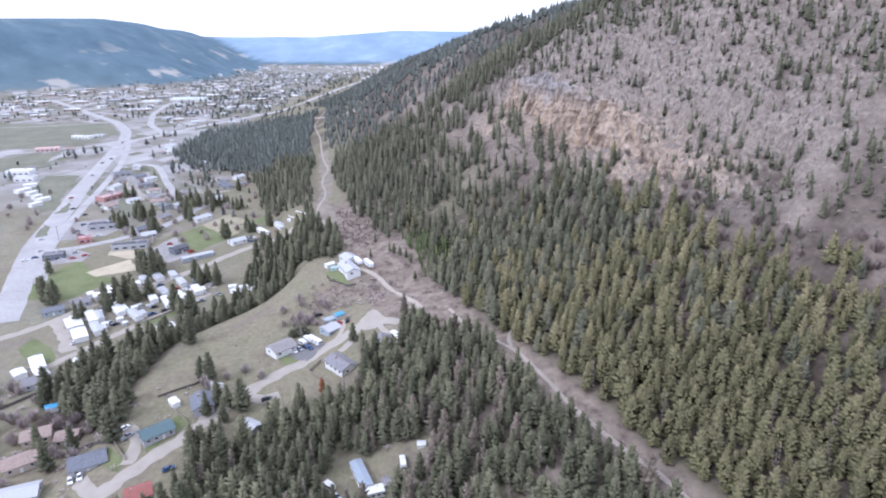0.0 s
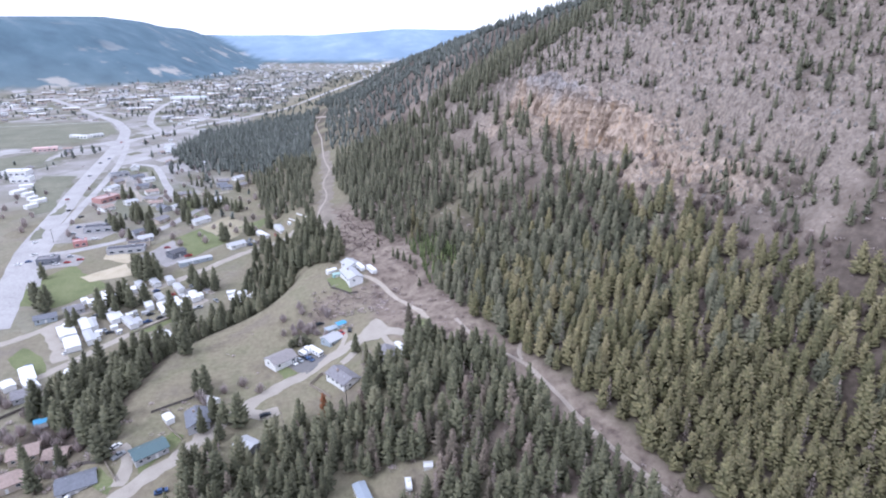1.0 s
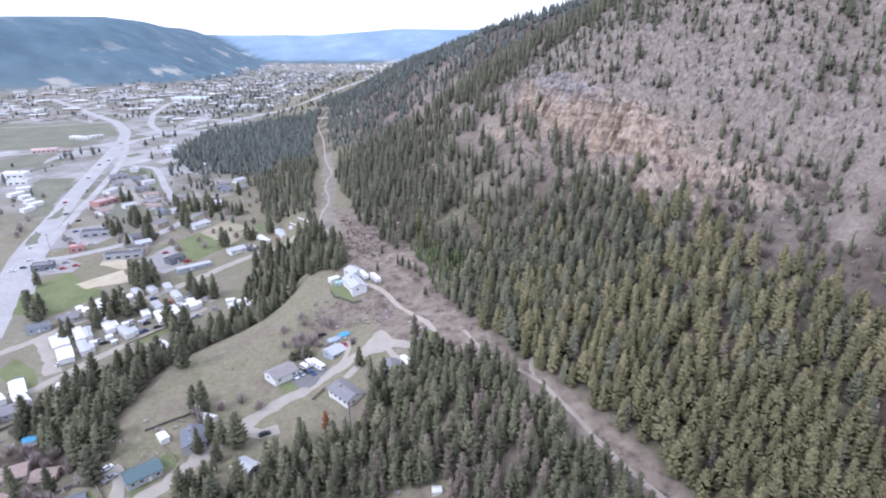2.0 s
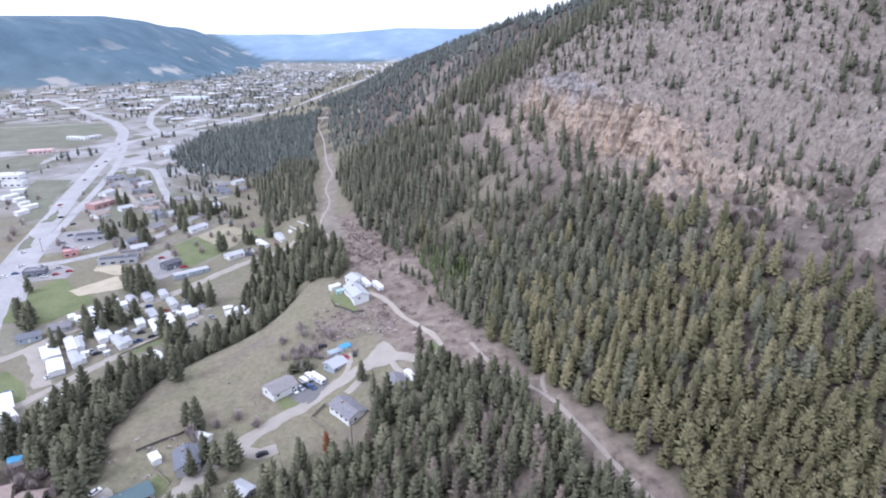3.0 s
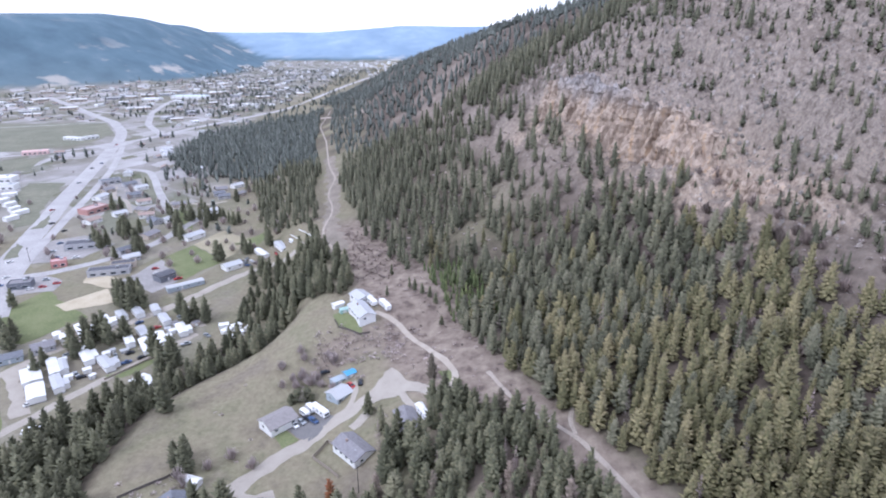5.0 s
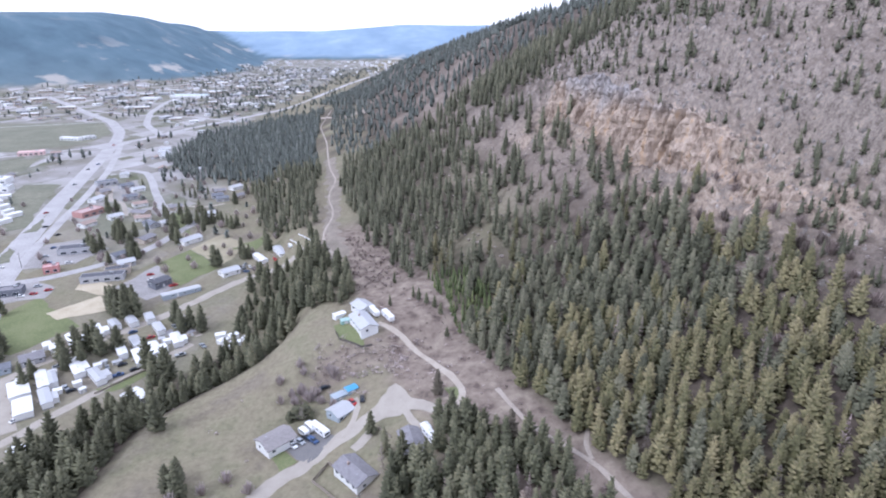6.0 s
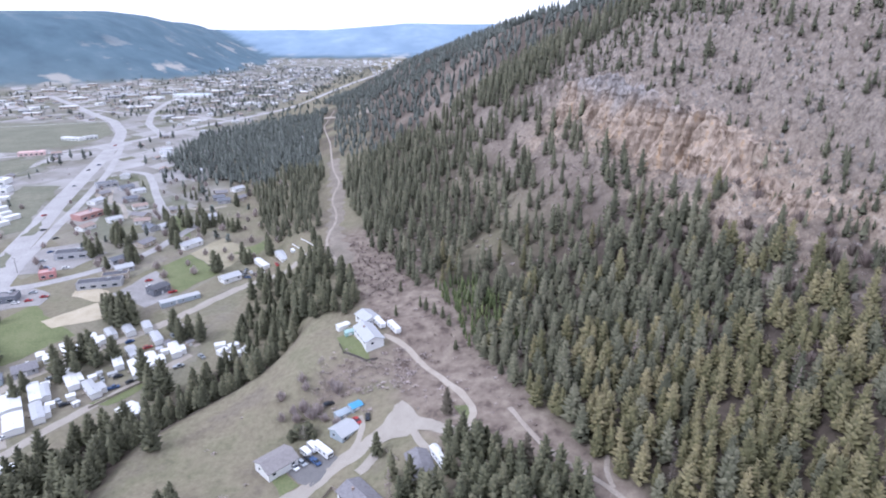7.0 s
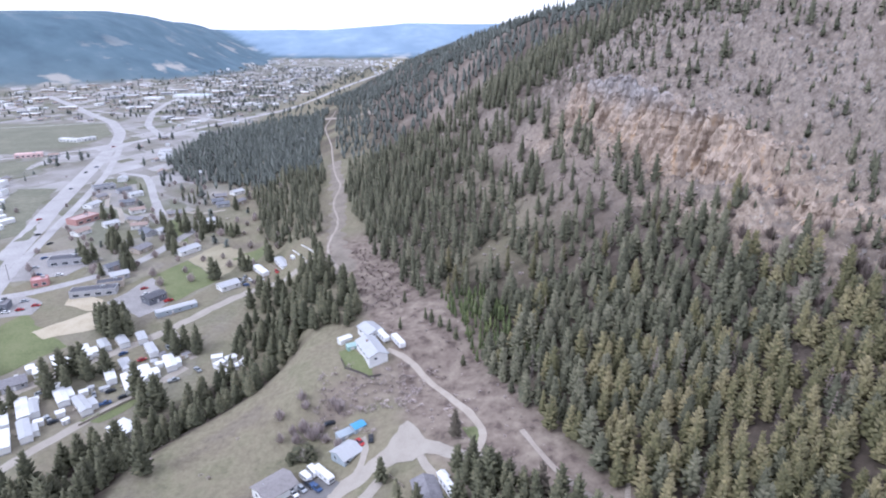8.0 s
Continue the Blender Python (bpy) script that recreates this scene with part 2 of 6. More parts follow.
def ground_z(x, y):
    """Height of the ground sheet at a place."""
    i = int(np.clip(np.searchsorted(GX, x) - 1, 0, len(GX) - 2))
    j = int(np.clip(np.searchsorted(GY, y) - 1, 0, len(GY) - 2))
    u, v = (x - GX[i]) / (GX[i + 1] - GX[i]), (y - GY[j]) / (GY[j + 1] - GY[j])
    return float((ZZ[j, i] * (1 - u) + ZZ[j, i + 1] * u) * (1 - v) + (ZZ[j + 1, i] * (1 - u) + ZZ[j + 1, i + 1] * u) * v)


def tri_mesh(name, verts, tris, mat, smooth_shade, tint, normals=None):
    """A large triangle mesh straight from arrays, with a tint for each vertex."""
    me = bpy.data.meshes.new(name)
    me.vertices.add(len(verts))
    me.vertices.foreach_set("co", np.ascontiguousarray(verts, np.float32).ravel())
    me.loops.add(3 * len(tris))
    me.loops.foreach_set("vertex_index", np.ascontiguousarray(tris, np.int32).ravel())
    me.polygons.add(len(tris))
    me.polygons.foreach_set("loop_start", np.arange(0, 3 * len(tris), 3, dtype=np.int32))
    me.polygons.foreach_set("use_smooth", np.full(len(tris), smooth_shade))
    me.update(calc_edges=True)
    me.materials.append(mat)
    a = me.attributes.new("tint", "FLOAT", "POINT")
    a.data.foreach_set("value", np.asarray(tint, np.float32))
    if normals is not None:
        me.normals_split_custom_set_from_vertices(np.asarray(normals, np.float32))
    return me


def triangles(faces):
    return np.array([(f[0], f[k], f[k + 1]) for f in faces for k in range(1, len(f) - 1)], np.int32)


def quick_mesh(name, verts, faces, mats=(), smooth_shade=False, attrs=None, normals=None):
    me = bpy.data.meshes.new(name)
    me.from_pydata([tuple(v) for v in verts], [], faces)
    for m in mats:
        me.materials.append(m)
    if smooth_shade:
        me.polygons.foreach_set("use_smooth", [True] * len(me.polygons))
    for key, values in (attrs or {}).items():
        a = me.attributes.new(key, "FLOAT", "POINT")
        a.data.foreach_set("value", np.asarray(values, np.float32))
    if normals is not None:
        me.normals_split_custom_set_from_vertices(np.asarray(normals, np.float32))
    return me


nx, ny = len(GX), len(GY)
idx = np.arange(nx * ny).reshape(ny, nx)
quads = np.stack([idx[:-1, :-1], idx[:-1, 1:], idx[1:, 1:], idx[1:, :-1]], -1).reshape(-1, 4)
SS = uphill(XX, YY)
ROCKY = smooth(85, 125, SS + 12 * rough_noise(XX, YY, 30, 1.0)) * smooth(215, 300, YY) * (1 - smooth(500, 640, YY)) + 0.55 * smooth(230, 300, SS) * smooth(600, 500, YY)
WEST_Z, RIM_Z = far_sides(XX, YY)
# masks of the far slopes that take the painted haze colours
HAZED_RIM = smooth(15, 40, RIM_Z - WEST_Z)
HAZED_WOODS = np.clip(smooth(1200, 2400, np.hypot(XX, YY - 200)) * smooth(0, 10, ZZ), 0, 1)
LOWER = smooth(60, 100, SS)
LITTER = smooth(19, 30, SS) * (1 - smooth(95, 130, SS)) * (1 - smooth(330, 420, YY)) * 0.9
LITTER = np.maximum(LITTER, 0.75 * smooth(10, 30, SS) * smooth(330, 420, YY) * (1 - smooth(90, 120, SS) * (1 - smooth(430, 500, YY))) * smooth(-0.5, 0.2, rough_noise(XX, YY, 45, 2.2)))
LITTER = np.maximum(LITTER, 0.85 * smooth(85, 110, SS) * (1 - smooth(160, 200, SS)) * (1 - smooth(270, 330, YY)) * smooth(-0.9, 0.1, rough_noise(XX, YY, 30, 5.0)))
LITTER = np.maximum(LITTER, smooth(-48, -40, XX - bench_edge(YY)) * (1 - smooth(-6, 0, XX - bench_edge(YY))) * smooth(185, 200, YY) * (1 - smooth(325, 340, YY)))
TOWN = smooth(420, 620, YY) * (1 - smooth(-110, -50, SS)) * (1 - smooth(2, 12, ZZ)) * (1 - 0.6 * smooth(-140, -60, SS)) + 0.2 * smooth(-40, -60, XX - bench_edge(YY)) * smooth(180, 260, YY) * (1 - smooth(420, 500, YY))
CD = cliff_offset(XX, YY)[0]
CLIFF = np.exp(-np.maximum(0, np.abs(CD + 10) - 17) / 8) * smooth(262, 305, YY) * (1 - smooth(445, 480, YY))
STRIP = smooth(-24, -14, SS + 5 * rough_noise(XX, YY, 16, 2.0)) * (1 - smooth(19, 28, SS)) * smooth(60, 90, YY) * (1 - smooth(430, 470, YY))
STRIP = np.maximum(STRIP, 0.8 * smooth(283, 288, YY - 0.5 * (XX + 50)) * (1 - smooth(298, 303, YY - 0.5 * (XX + 50))) * smooth(-75, -68, XX) * (1 - smooth(-36, -28, XX)))
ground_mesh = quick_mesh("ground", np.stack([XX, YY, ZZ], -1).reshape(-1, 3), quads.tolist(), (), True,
                         {"rim": HAZED_RIM.ravel(), "rock": np.clip(ROCKY, 0, 1).ravel(), "woods": HAZED_WOODS.ravel(), "slope": LOWER.ravel(), "litter": np.clip(LITTER, 0, 1).ravel(), "town": np.clip(TOWN, 0, 1).ravel(), "strip": np.clip(STRIP, 0, 1).ravel(), "cliff": np.clip(CLIFF, 0, 1).ravel()})


def ground_material():
    m = bpy.data.materials.new("hillside_ground")
    m.use_nodes = True
    n, l = m.node_tree.nodes, m.node_tree.links
    b = n["Principled BSDF"]
    b.inputs["Roughness"].default_value = 0.95
    b.inputs["Specular IOR Level"].default_value = 0.1
    geo = n.new("ShaderNodeNewGeometry")

    def noise_tex(size, detail=6, vec=None, rough=0.6):
        q = n.new("ShaderNodeTexNoise")
        q.inputs["Scale"].default_value = 1 / size
        q.inputs["Detail"].default_value = detail
        q.inputs["Roughness"].default_value = rough
        l.new(vec or geo.outputs["Position"], q.inputs["Vector"])
        return q.outputs[0]

    def ramp(fac, stops):
        r = n.new("ShaderNodeValToRGB")
        e = r.color_ramp.elements
        while len(e) < len(stops):
            e.new(0.5)
        for k, (p, c) in enumerate(stops):
            e[k].position, e[k].color = p, (*c, 1)
        l.new(fac, r.inputs[0])
        return r.outputs[0]

    def blend(fac, a, c):
        q = n.new("ShaderNodeMix")
        q.data_type = "RGBA"
        l.new(fac, q.inputs[0])
        l.new(a, q.inputs[6])
        l.new(c, q.inputs[7])
        return q.outputs[2]

    def attribute(name):
        q = n.new("ShaderNodeAttribute")
        q.attribute_name = name
        return q.outputs["Fac"]

    # dry spring grass with brown and mauve brush patches
    grass = ramp(noise_tex(30), [(0.34, (0.16, 0.132, 0.115)), (0.43, (0.208, 0.18, 0.128)), (0.51, (0.218, 0.2, 0.135)), (0.57, (0.16, 0.16, 0.095)), (0.66, (0.19, 0.168, 0.13))])
    tuft = ramp(noise_tex(2.2, 8, None, 0.7), [(0.33, (0.125, 0.108, 0.085)), (0.45, (0.2, 0.178, 0.13)), (0.55, (0.25, 0.224, 0.16)), (0.68, (0.305, 0.277, 0.203))])
    half = n.new("ShaderNodeValue")
    half.outputs[0].default_value = 0.5
    grass = blend(half.outputs[0], grass, tuft)
    scree = ramp(noise_tex(14), [(0.3, (0.17, 0.128, 0.102)), (0.5, (0.252, 0.2, 0.163)), (0.7, (0.303, 0.25, 0.21))])
    scree = blend(half.outputs[0], scree, ramp(noise_tex(2.2), [(0.32, (0.09, 0.076, 0.066)), (0.55, (0.235, 0.205, 0.182)), (0.75, (0.33, 0.305, 0.285))]))
    col = blend(attribute("slope"), grass, scree)
    cleared = ramp(noise_tex(5.0, 7), [(0.34, (0.115, 0.09, 0.078)), (0.45, (0.195, 0.157, 0.133)), (0.56, (0.242, 0.2, 0.165)), (0.68, (0.3, 0.255, 0.21))])
    col = blend(attribute("strip"), col, cleared)
    floor_c = ramp(noise_tex(4.0), [(0.35, (0.055, 0.045, 0.038)), (0.55, (0.1, 0.08, 0.068)), (0.75, (0.16, 0.13, 0.11))])
    col = blend(attribute("litter"), col, floor_c)
    lots = ramp(noise_tex(38, 7, None, 0.65), [(0.36, (0.13, 0.135, 0.09)), (0.45, (0.195, 0.185, 0.155)), (0.54, (0.265, 0.25, 0.24)), (0.68, (0.4, 0.385, 0.385))])
    most = n.new("ShaderNodeValue")
    most.outputs[0].default_value = 0.6
    turn = n.new("ShaderNodeMapping")
    turn.inputs["Rotation"].default_value = (0, 0, radians(28))
    turn.inputs["Scale"].default_value = (1 / 34, 1 / 52, 0)
    l.new(geo.outputs["Position"], turn.inputs[0])
    parcel = n.new("ShaderNodeTexVoronoi")
    parcel.distance = "CHEBYCHEV"
    parcel.inputs["Scale"].default_value, parcel.inputs["Randomness"].default_value = 1.0, 0.75
    l.new(turn.outputs[0], parcel.inputs["Vector"])
    pick = n.new("ShaderNodeSeparateColor")
    l.new(parcel.outputs["Color"], pick.inputs[0])
    lot = ramp(pick.outputs[0], [(0.0, (0.11, 0.12, 0.07)), (0.22, (0.15, 0.145, 0.1)), (0.42, (0.2, 0.185, 0.155)), (0.6, (0.25, 0.235, 0.22)), (0.78, (0.32, 0.305, 0.3)), (0.93, (0.45, 0.435, 0.44))])
    lots = blend(most.outputs[0], lots, lot)
    col = blend(attribute("town"), col, lots)
    # rock: grey with ochre faces where it is steep
    streak = n.new("ShaderNodeMapping")
    streak.inputs["Scale"].default_value = (1, 1, 0.75)
    l.new(geo.outputs["Position"], streak.inputs[0])
    rock = ramp(noise_tex(2.6, 9, streak.outputs[0], 0.8), [(0.34, (0.08, 0.066, 0.057)), (0.45, (0.226, 0.189, 0.165)), (0.55, (0.328, 0.284, 0.252)), (0.62, (0.395, 0.315, 0.243)), (0.7, (0.45, 0.412, 0.38))])
    ochre = ramp(noise_tex(2.4, 9, streak.outputs[0], 0.8), [(0.34, (0.12, 0.09, 0.075)), (0.45, (0.29, 0.225, 0.18)), (0.55, (0.41, 0.335, 0.27)), (0.68, (0.52, 0.46, 0.4))])
    sep = n.new("ShaderNodeSeparateXYZ")
    l.new(geo.outputs["Normal"], sep.inputs[0])
    steep = n.new("ShaderNodeMapRange")
    steep.inputs[1].default_value, steep.inputs[2].default_value = 0.8, 0.55
    l.new(sep.outputs["Z"], steep.inputs[0])
    warm = n.new("ShaderNodeMath")
    warm.operation = "MULTIPLY"
    l.new(attribute("cliff"), warm.inputs[0])
    patch = n.new("ShaderNodeMapRange")
    patch.inputs[1].default_value, patch.inputs[2].default_value = 0.3, 0.5
    l.new(noise_tex(30, 3), patch.inputs[0])
    l.new(patch.outputs[0], warm.inputs[1])
    high = n.new("ShaderNodeSeparateXYZ")
    l.new(geo.outputs["Position"], high.inputs[0])
    wavy = n.new("ShaderNodeMath")
    wavy.operation = "MULTIPLY_ADD"
    wavy.inputs[1].default_value = 26
    l.new(noise_tex(14, 4), wavy.inputs[0])
    l.new(high.outputs["Z"], wavy.inputs[2])
    cap = n.new("ShaderNodeMapRange")
    cap.inputs[1].default_value, cap.inputs[2].default_value = 126, 113
    l.new(wavy.outputs[0], cap.inputs[0])
    capped = n.new("ShaderNodeMath")
    capped.operation = "MULTIPLY"
    l.new(cap.outputs[0], capped.inputs[0])
    l.new(warm.outputs[0], capped.inputs[1])
    rock = blend(capped.outputs[0], rock, ochre)
    bare = n.new("ShaderNodeMath")
    bare.operation = "MULTIPLY_ADD"
    bare.inputs[1].default_value, bare.inputs[2].default_value = 2.6, -1.0
    l.new(noise_tex(9, 6), bare.inputs[0])
    stony = n.new("ShaderNodeMath")
    stony.operation = "MULTIPLY_ADD"
    stony.use_clamp = True
    l.new(steep.outputs[0], stony.inputs[0])
    stony.inputs[1].default_value = 1.2
    l.new(bare.outputs[0], stony.inputs[2])
    rk = n.new("ShaderNodeMath")
    rk.operation = "MULTIPLY"
    l.new(stony.outputs[0], rk.inputs[0])
    l.new(attribute("rock"), rk.inputs[1])
    col = blend(rk.outputs[0], col, rock)
    # far wooded slopes, blue because distance haze is painted into their colour
    flat = n.new("ShaderNodeMapping")
    flat.inputs["Scale"].default_value = (1, 1, 3.0)
    l.new(geo.outputs["Position"], flat.inputs[0])
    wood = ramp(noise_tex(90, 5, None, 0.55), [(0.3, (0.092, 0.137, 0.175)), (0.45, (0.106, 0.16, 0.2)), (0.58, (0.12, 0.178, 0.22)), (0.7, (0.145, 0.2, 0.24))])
    banks = ramp(noise_tex(200, 5, flat.outputs[0], 0.55), [(0.57, (0, 0, 0)), (0.63, (1, 1, 1))])
    low = n.new("ShaderNodeMapRange")
    low.inputs[1].default_value, low.inputs[2].default_value, low.inputs[3].default_value, low.inputs[4].default_value = 45, 150, 1.0, 0.18
    level = n.new("ShaderNodeSeparateXYZ")
    l.new(geo.outputs["Position"], level.inputs[0])
    l.new(level.outputs["Z"], low.inputs[0])
    scar = n.new("ShaderNodeMath")
    scar.operation = "MULTIPLY"
    l.new(banks, scar.inputs[0])
    l.new(low.outputs[0], scar.inputs[1])
    bank_tone = n.new("ShaderNodeRGB")
    bank_tone.outputs[0].default_value = (0.37, 0.36, 0.345, 1)
    wood = blend(scar.outputs[0], wood, bank_tone.outputs[0])
    # rim at the valley's end: haze put in stronger, paler and bluer
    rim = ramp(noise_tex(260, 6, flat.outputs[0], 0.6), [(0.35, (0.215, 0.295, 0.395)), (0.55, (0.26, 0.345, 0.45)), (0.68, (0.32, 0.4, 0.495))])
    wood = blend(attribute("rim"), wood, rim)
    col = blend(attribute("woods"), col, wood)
    l.new(col, b.inputs["Base Color"])
    bp = n.new("ShaderNodeBump")
    bp.inputs["Distance"].default_value = 1.6
    force = n.new("ShaderNodeMath")
    force.operation = "MULTIPLY_ADD"
    force.inputs[1].default_value, force.inputs[2].default_value = 0.8, 0.15
    l.new(attribute("rock"), force.inputs[0])
    l.new(force.outputs[0], bp.inputs["Strength"])
    l.new(noise_tex(3.0, 8, streak.outputs[0], 0.7), bp.inputs["Height"])
    l.new(bp.outputs[0], b.inputs["Normal"])
    return m


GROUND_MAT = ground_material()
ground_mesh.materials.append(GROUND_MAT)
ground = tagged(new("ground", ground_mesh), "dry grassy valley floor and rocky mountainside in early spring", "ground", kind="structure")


# ---- cliff ----
def cliff_material():
    m = bpy.data.materials.new("ochre_and_grey_cliff_rock")
    m.use_nodes = True
    n, l = m.node_tree.nodes, m.node_tree.links
    b = n["Principled BSDF"]
    b.inputs["Roughness"].default_value = 0.95
    b.inputs["Specular IOR Level"].default_value = 0.1
    geo = n.new("ShaderNodeNewGeometry")
    stretch = n.new("ShaderNodeMapping")
    stretch.inputs["Scale"].default_value = (1, 1, 0.32)
    l.new(geo.outputs["Position"], stretch.inputs[0])

    def grain(size, detail=8, rough=0.7):
        q = n.new("ShaderNodeTexNoise")
        q.inputs["Scale"].default_value, q.inputs["Detail"].default_value, q.inputs["Roughness"].default_value = 1 / size, detail, rough
        l.new(stretch.outputs[0], q.inputs["Vector"])
        return q.outputs[0]

    def tones(fac, stops):
        r = n.new("ShaderNodeValToRGB")
        e = r.color_ramp.elements
        while len(e) < len(stops):
            e.new(0.5)
        for k, (at, c) in enumerate(stops):
            e[k].position, e[k].color = at, (*c, 1)
        l.new(fac, r.inputs[0])
        return r.outputs[0]

    tan = tones(grain(4), [(0.32, (0.13, 0.093, 0.07)), (0.42, (0.3, 0.236, 0.19)), (0.53, (0.44, 0.36, 0.298)), (0.64, (0.45, 0.325, 0.222))])
    grey = tones(grain(3), [(0.34, (0.17, 0.15, 0.15)), (0.5, (0.32, 0.295, 0.29)), (0.66, (0.43, 0.405, 0.395))])
    height_in = n.new("ShaderNodeSeparateXYZ")
    l.new(geo.outputs["Position"], height_in.inputs[0])
    wavy = n.new("ShaderNodeMath")
    wavy.operation = "MULTIPLY_ADD"
    wavy.inputs[1].default_value = 40
    l.new(grain(16, 4, 0.5), wavy.inputs[0])
    l.new(height_in.outputs["Z"], wavy.inputs[2])
    zone = n.new("ShaderNodeMapRange")
    zone.inputs[1].default_value, zone.inputs[2].default_value = 123, 138
    l.new(wavy.outputs[0], zone.inputs[0])
    q = n.new("ShaderNodeMix")
    q.data_type = "RGBA"
    l.new(zone.outputs[0], q.inputs[0])
    l.new(tan, q.inputs[6])
    l.new(grey, q.inputs[7])
    l.new(q.outputs[2], b.inputs["Base Color"])
    bp = n.new("ShaderNodeBump")
    bp.inputs["Strength"].default_value, bp.inputs["Distance"].default_value = 0.7, 0.7
    l.new(grain(1.6), bp.inputs["Height"])
    l.new(bp.outputs[0], b.inputs["Normal"])
    return m


CLIFF_MAT = cliff_material()


def rock_relief(u, v, w=0.0):
    """Outward relief of a rock face in metres: buttresses, columns split by deep cracks, ledges and broken blocks."""
    big = 3.4 * noise.noise((u * 0.05, v * 0.025, w))
    lean = u + 0.08 * v
    column = 3.2 * (1 - abs(noise.noise((lean * 0.16, v * 0.035, w + 3)) * 2.4)) + 1.5 * (1 - abs(noise.noise((lean * 0.5, v * 0.09, w + 5)) * 2.4))
    crack = -2.2 * max(0.0, 1 - abs(noise.noise((lean * 0.09, v * 0.02, w + 11))) * 9)
    ledge = 1.2 * noise.noise((u * 0.04, v * 0.3 + 0.8 * noise.noise((u * 0.1, v * 0.1, 2.0)), w + 7))
    cell = noise.voronoi((u * 0.42, v * 0.3, w))[0]
    block = 1.1 * min(1.0, (cell[1] - cell[0]) * 2.4)
    return big + column + crack + ledge + block + 0.5 * noise.noise((u * 1.1, v * 0.8, w))


def cliff_face(y0, y1, line_s, low, high, back, splay, gully=None):
    """A broken rock wall along the hillside: columns in plan, rows in height, drawn back over the edge at the top."""
    verts, faces, cols, rows = [], [], int((y1 - y0) / 0.6), 54
    out_x, out_y = -0.88, -0.47
    for i in range(cols + 1):
        y = y0 + (y1 - y0) * i / cols
        x = float(foot(y)) + (line_s - 0.10 * (y - 380)) / 0.91
        end = min(1.0, (y - y0) / 14, (y1 - y) / 14)
        zb, zt = ground_z(x - 6 - splay, y - 3 - 0.5 * splay) - low, ground_z(x + 7, y + 3.4) + high
        for j in range(rows + 1):
            if j <= 46:
                f = j / 46
                z = zb + (zt - zb) * f
                push = 1.6 + rock_relief(y * 1.1, z) * (0.3 + 0.7 * end) - 3.2 * f + splay * (1 - f) ** 1.3 * end - 4.5 * (1 - end)
                if gully:        # the deep slanting cleft that splits the wall
                    push -= 5.0 * max(0.0, 1 - abs(y - gully + 0.32 * (z - zt + 12)) / 3.2)
            else:
                k = (j - 46) / (rows - 46)
                push = -3.2 - back * k - 4.5 * (1 - end) + 0.5 * rock_relief(y * 1.1, zt) * (1 - k)
                z = max(zt - 6, ground_z(x + out_x * push, y + out_y * push) + 1.6 * (1 - k) * (0.6 + noise.noise((y * 0.4, k * 3, 1.0))) - 0.8 * k)
            verts.append((x + out_x * push, y + out_y * push, z))
    for i in range(cols):
        for j in range(rows):
            a = i * (rows + 1) + j
            faces.append((a, a + 1, a + rows + 2, a + rows + 1))
    me = quick_mesh("cliff", verts, faces, (CLIFF_MAT,), False)
    return tagged(new("cliff", me), "fractured ochre and grey cliff band on the mountainside", "cliff", kind="structure")


cliff_face(345, 472, 138, 3.0, 0.5, 9.0, 10.0, 369)
cliff_face(308, 366, 136, 3.0, 0.3, 7.0, 8.0)


# ---- roads and fields ----
def resample(points, step):
    out = []
    for (x0, y0), (x1, y1) in zip(points, points[1:]):
        k = max(1, int(math.hypot(x1 - x0, y1 - y0) / step))
        out += [(x0 + (x1 - x0) * i / k, y0 + (y1 - y0) * i / k) for i in range(k)]
    return out + [points[-1]]


def curve_through(points, step):
    """Rounded path through a few corner points."""
    p = resample(points, step)
    for _ in range(6):
        p = [p[0]] + [((a[0] + 2 * b[0] + c[0]) / 4, (a[1] + 2 * b[1] + c[1]) / 4) for a, b, c in zip(p, p[1:], p[2:])] + [p[-1]]
    return p


ROAD_LINES = []


def strip(name, points, width, mat, lift=0.12, label="", step=5.0, ragged=0.3, category="road"):
    p = curve_through(points, step)
    if mat is ASPHALT:
        ragged = 0.05
    ROAD_LINES.append((p, width))
    verts, faces = [], []
    for i, (x, y) in enumerate(p):
        a, c = p[max(0, i - 1)], p[min(len(p) - 1, i + 1)]
        dx, dy = c[0] - a[0], c[1] - a[1]
        d = math.hypot(dx, dy) or 1
        for k in range(5):
            o = (k / 4 - 0.5) * width
            if k in (0, 4):
                o *= 1 + ragged * float(rough_noise(x + k * 40, y, 3.5))
            px, py = x - dy / d * o, y + dx / d * o
            verts.append((px, py, ground_z(px, py) + (lift if 0 < k < 4 else lift * 0.4)))
    for i in range(len(p) - 1):
        for k in range(4):
            faces.append((i * 5 + k, i * 5 + k + 1, i * 5 + k + 6, i * 5 + k + 5))
    # flip so that faces look up
    faces = [f[::-1] for f in faces]
    return tagged(new(name, quick_mesh(name, verts, faces, (mat,), True)), label, category, kind="structure")


def inside(x, y, poly):
    hit = False
    for (x0, y0), (x1, y1) in zip(poly, poly[1:] + poly[:1]):
        if (y0 > y) != (y1 > y) and x < (x1 - x0) * (y - y0) / (y1 - y0) + x0:
            hit = not hit
    return hit


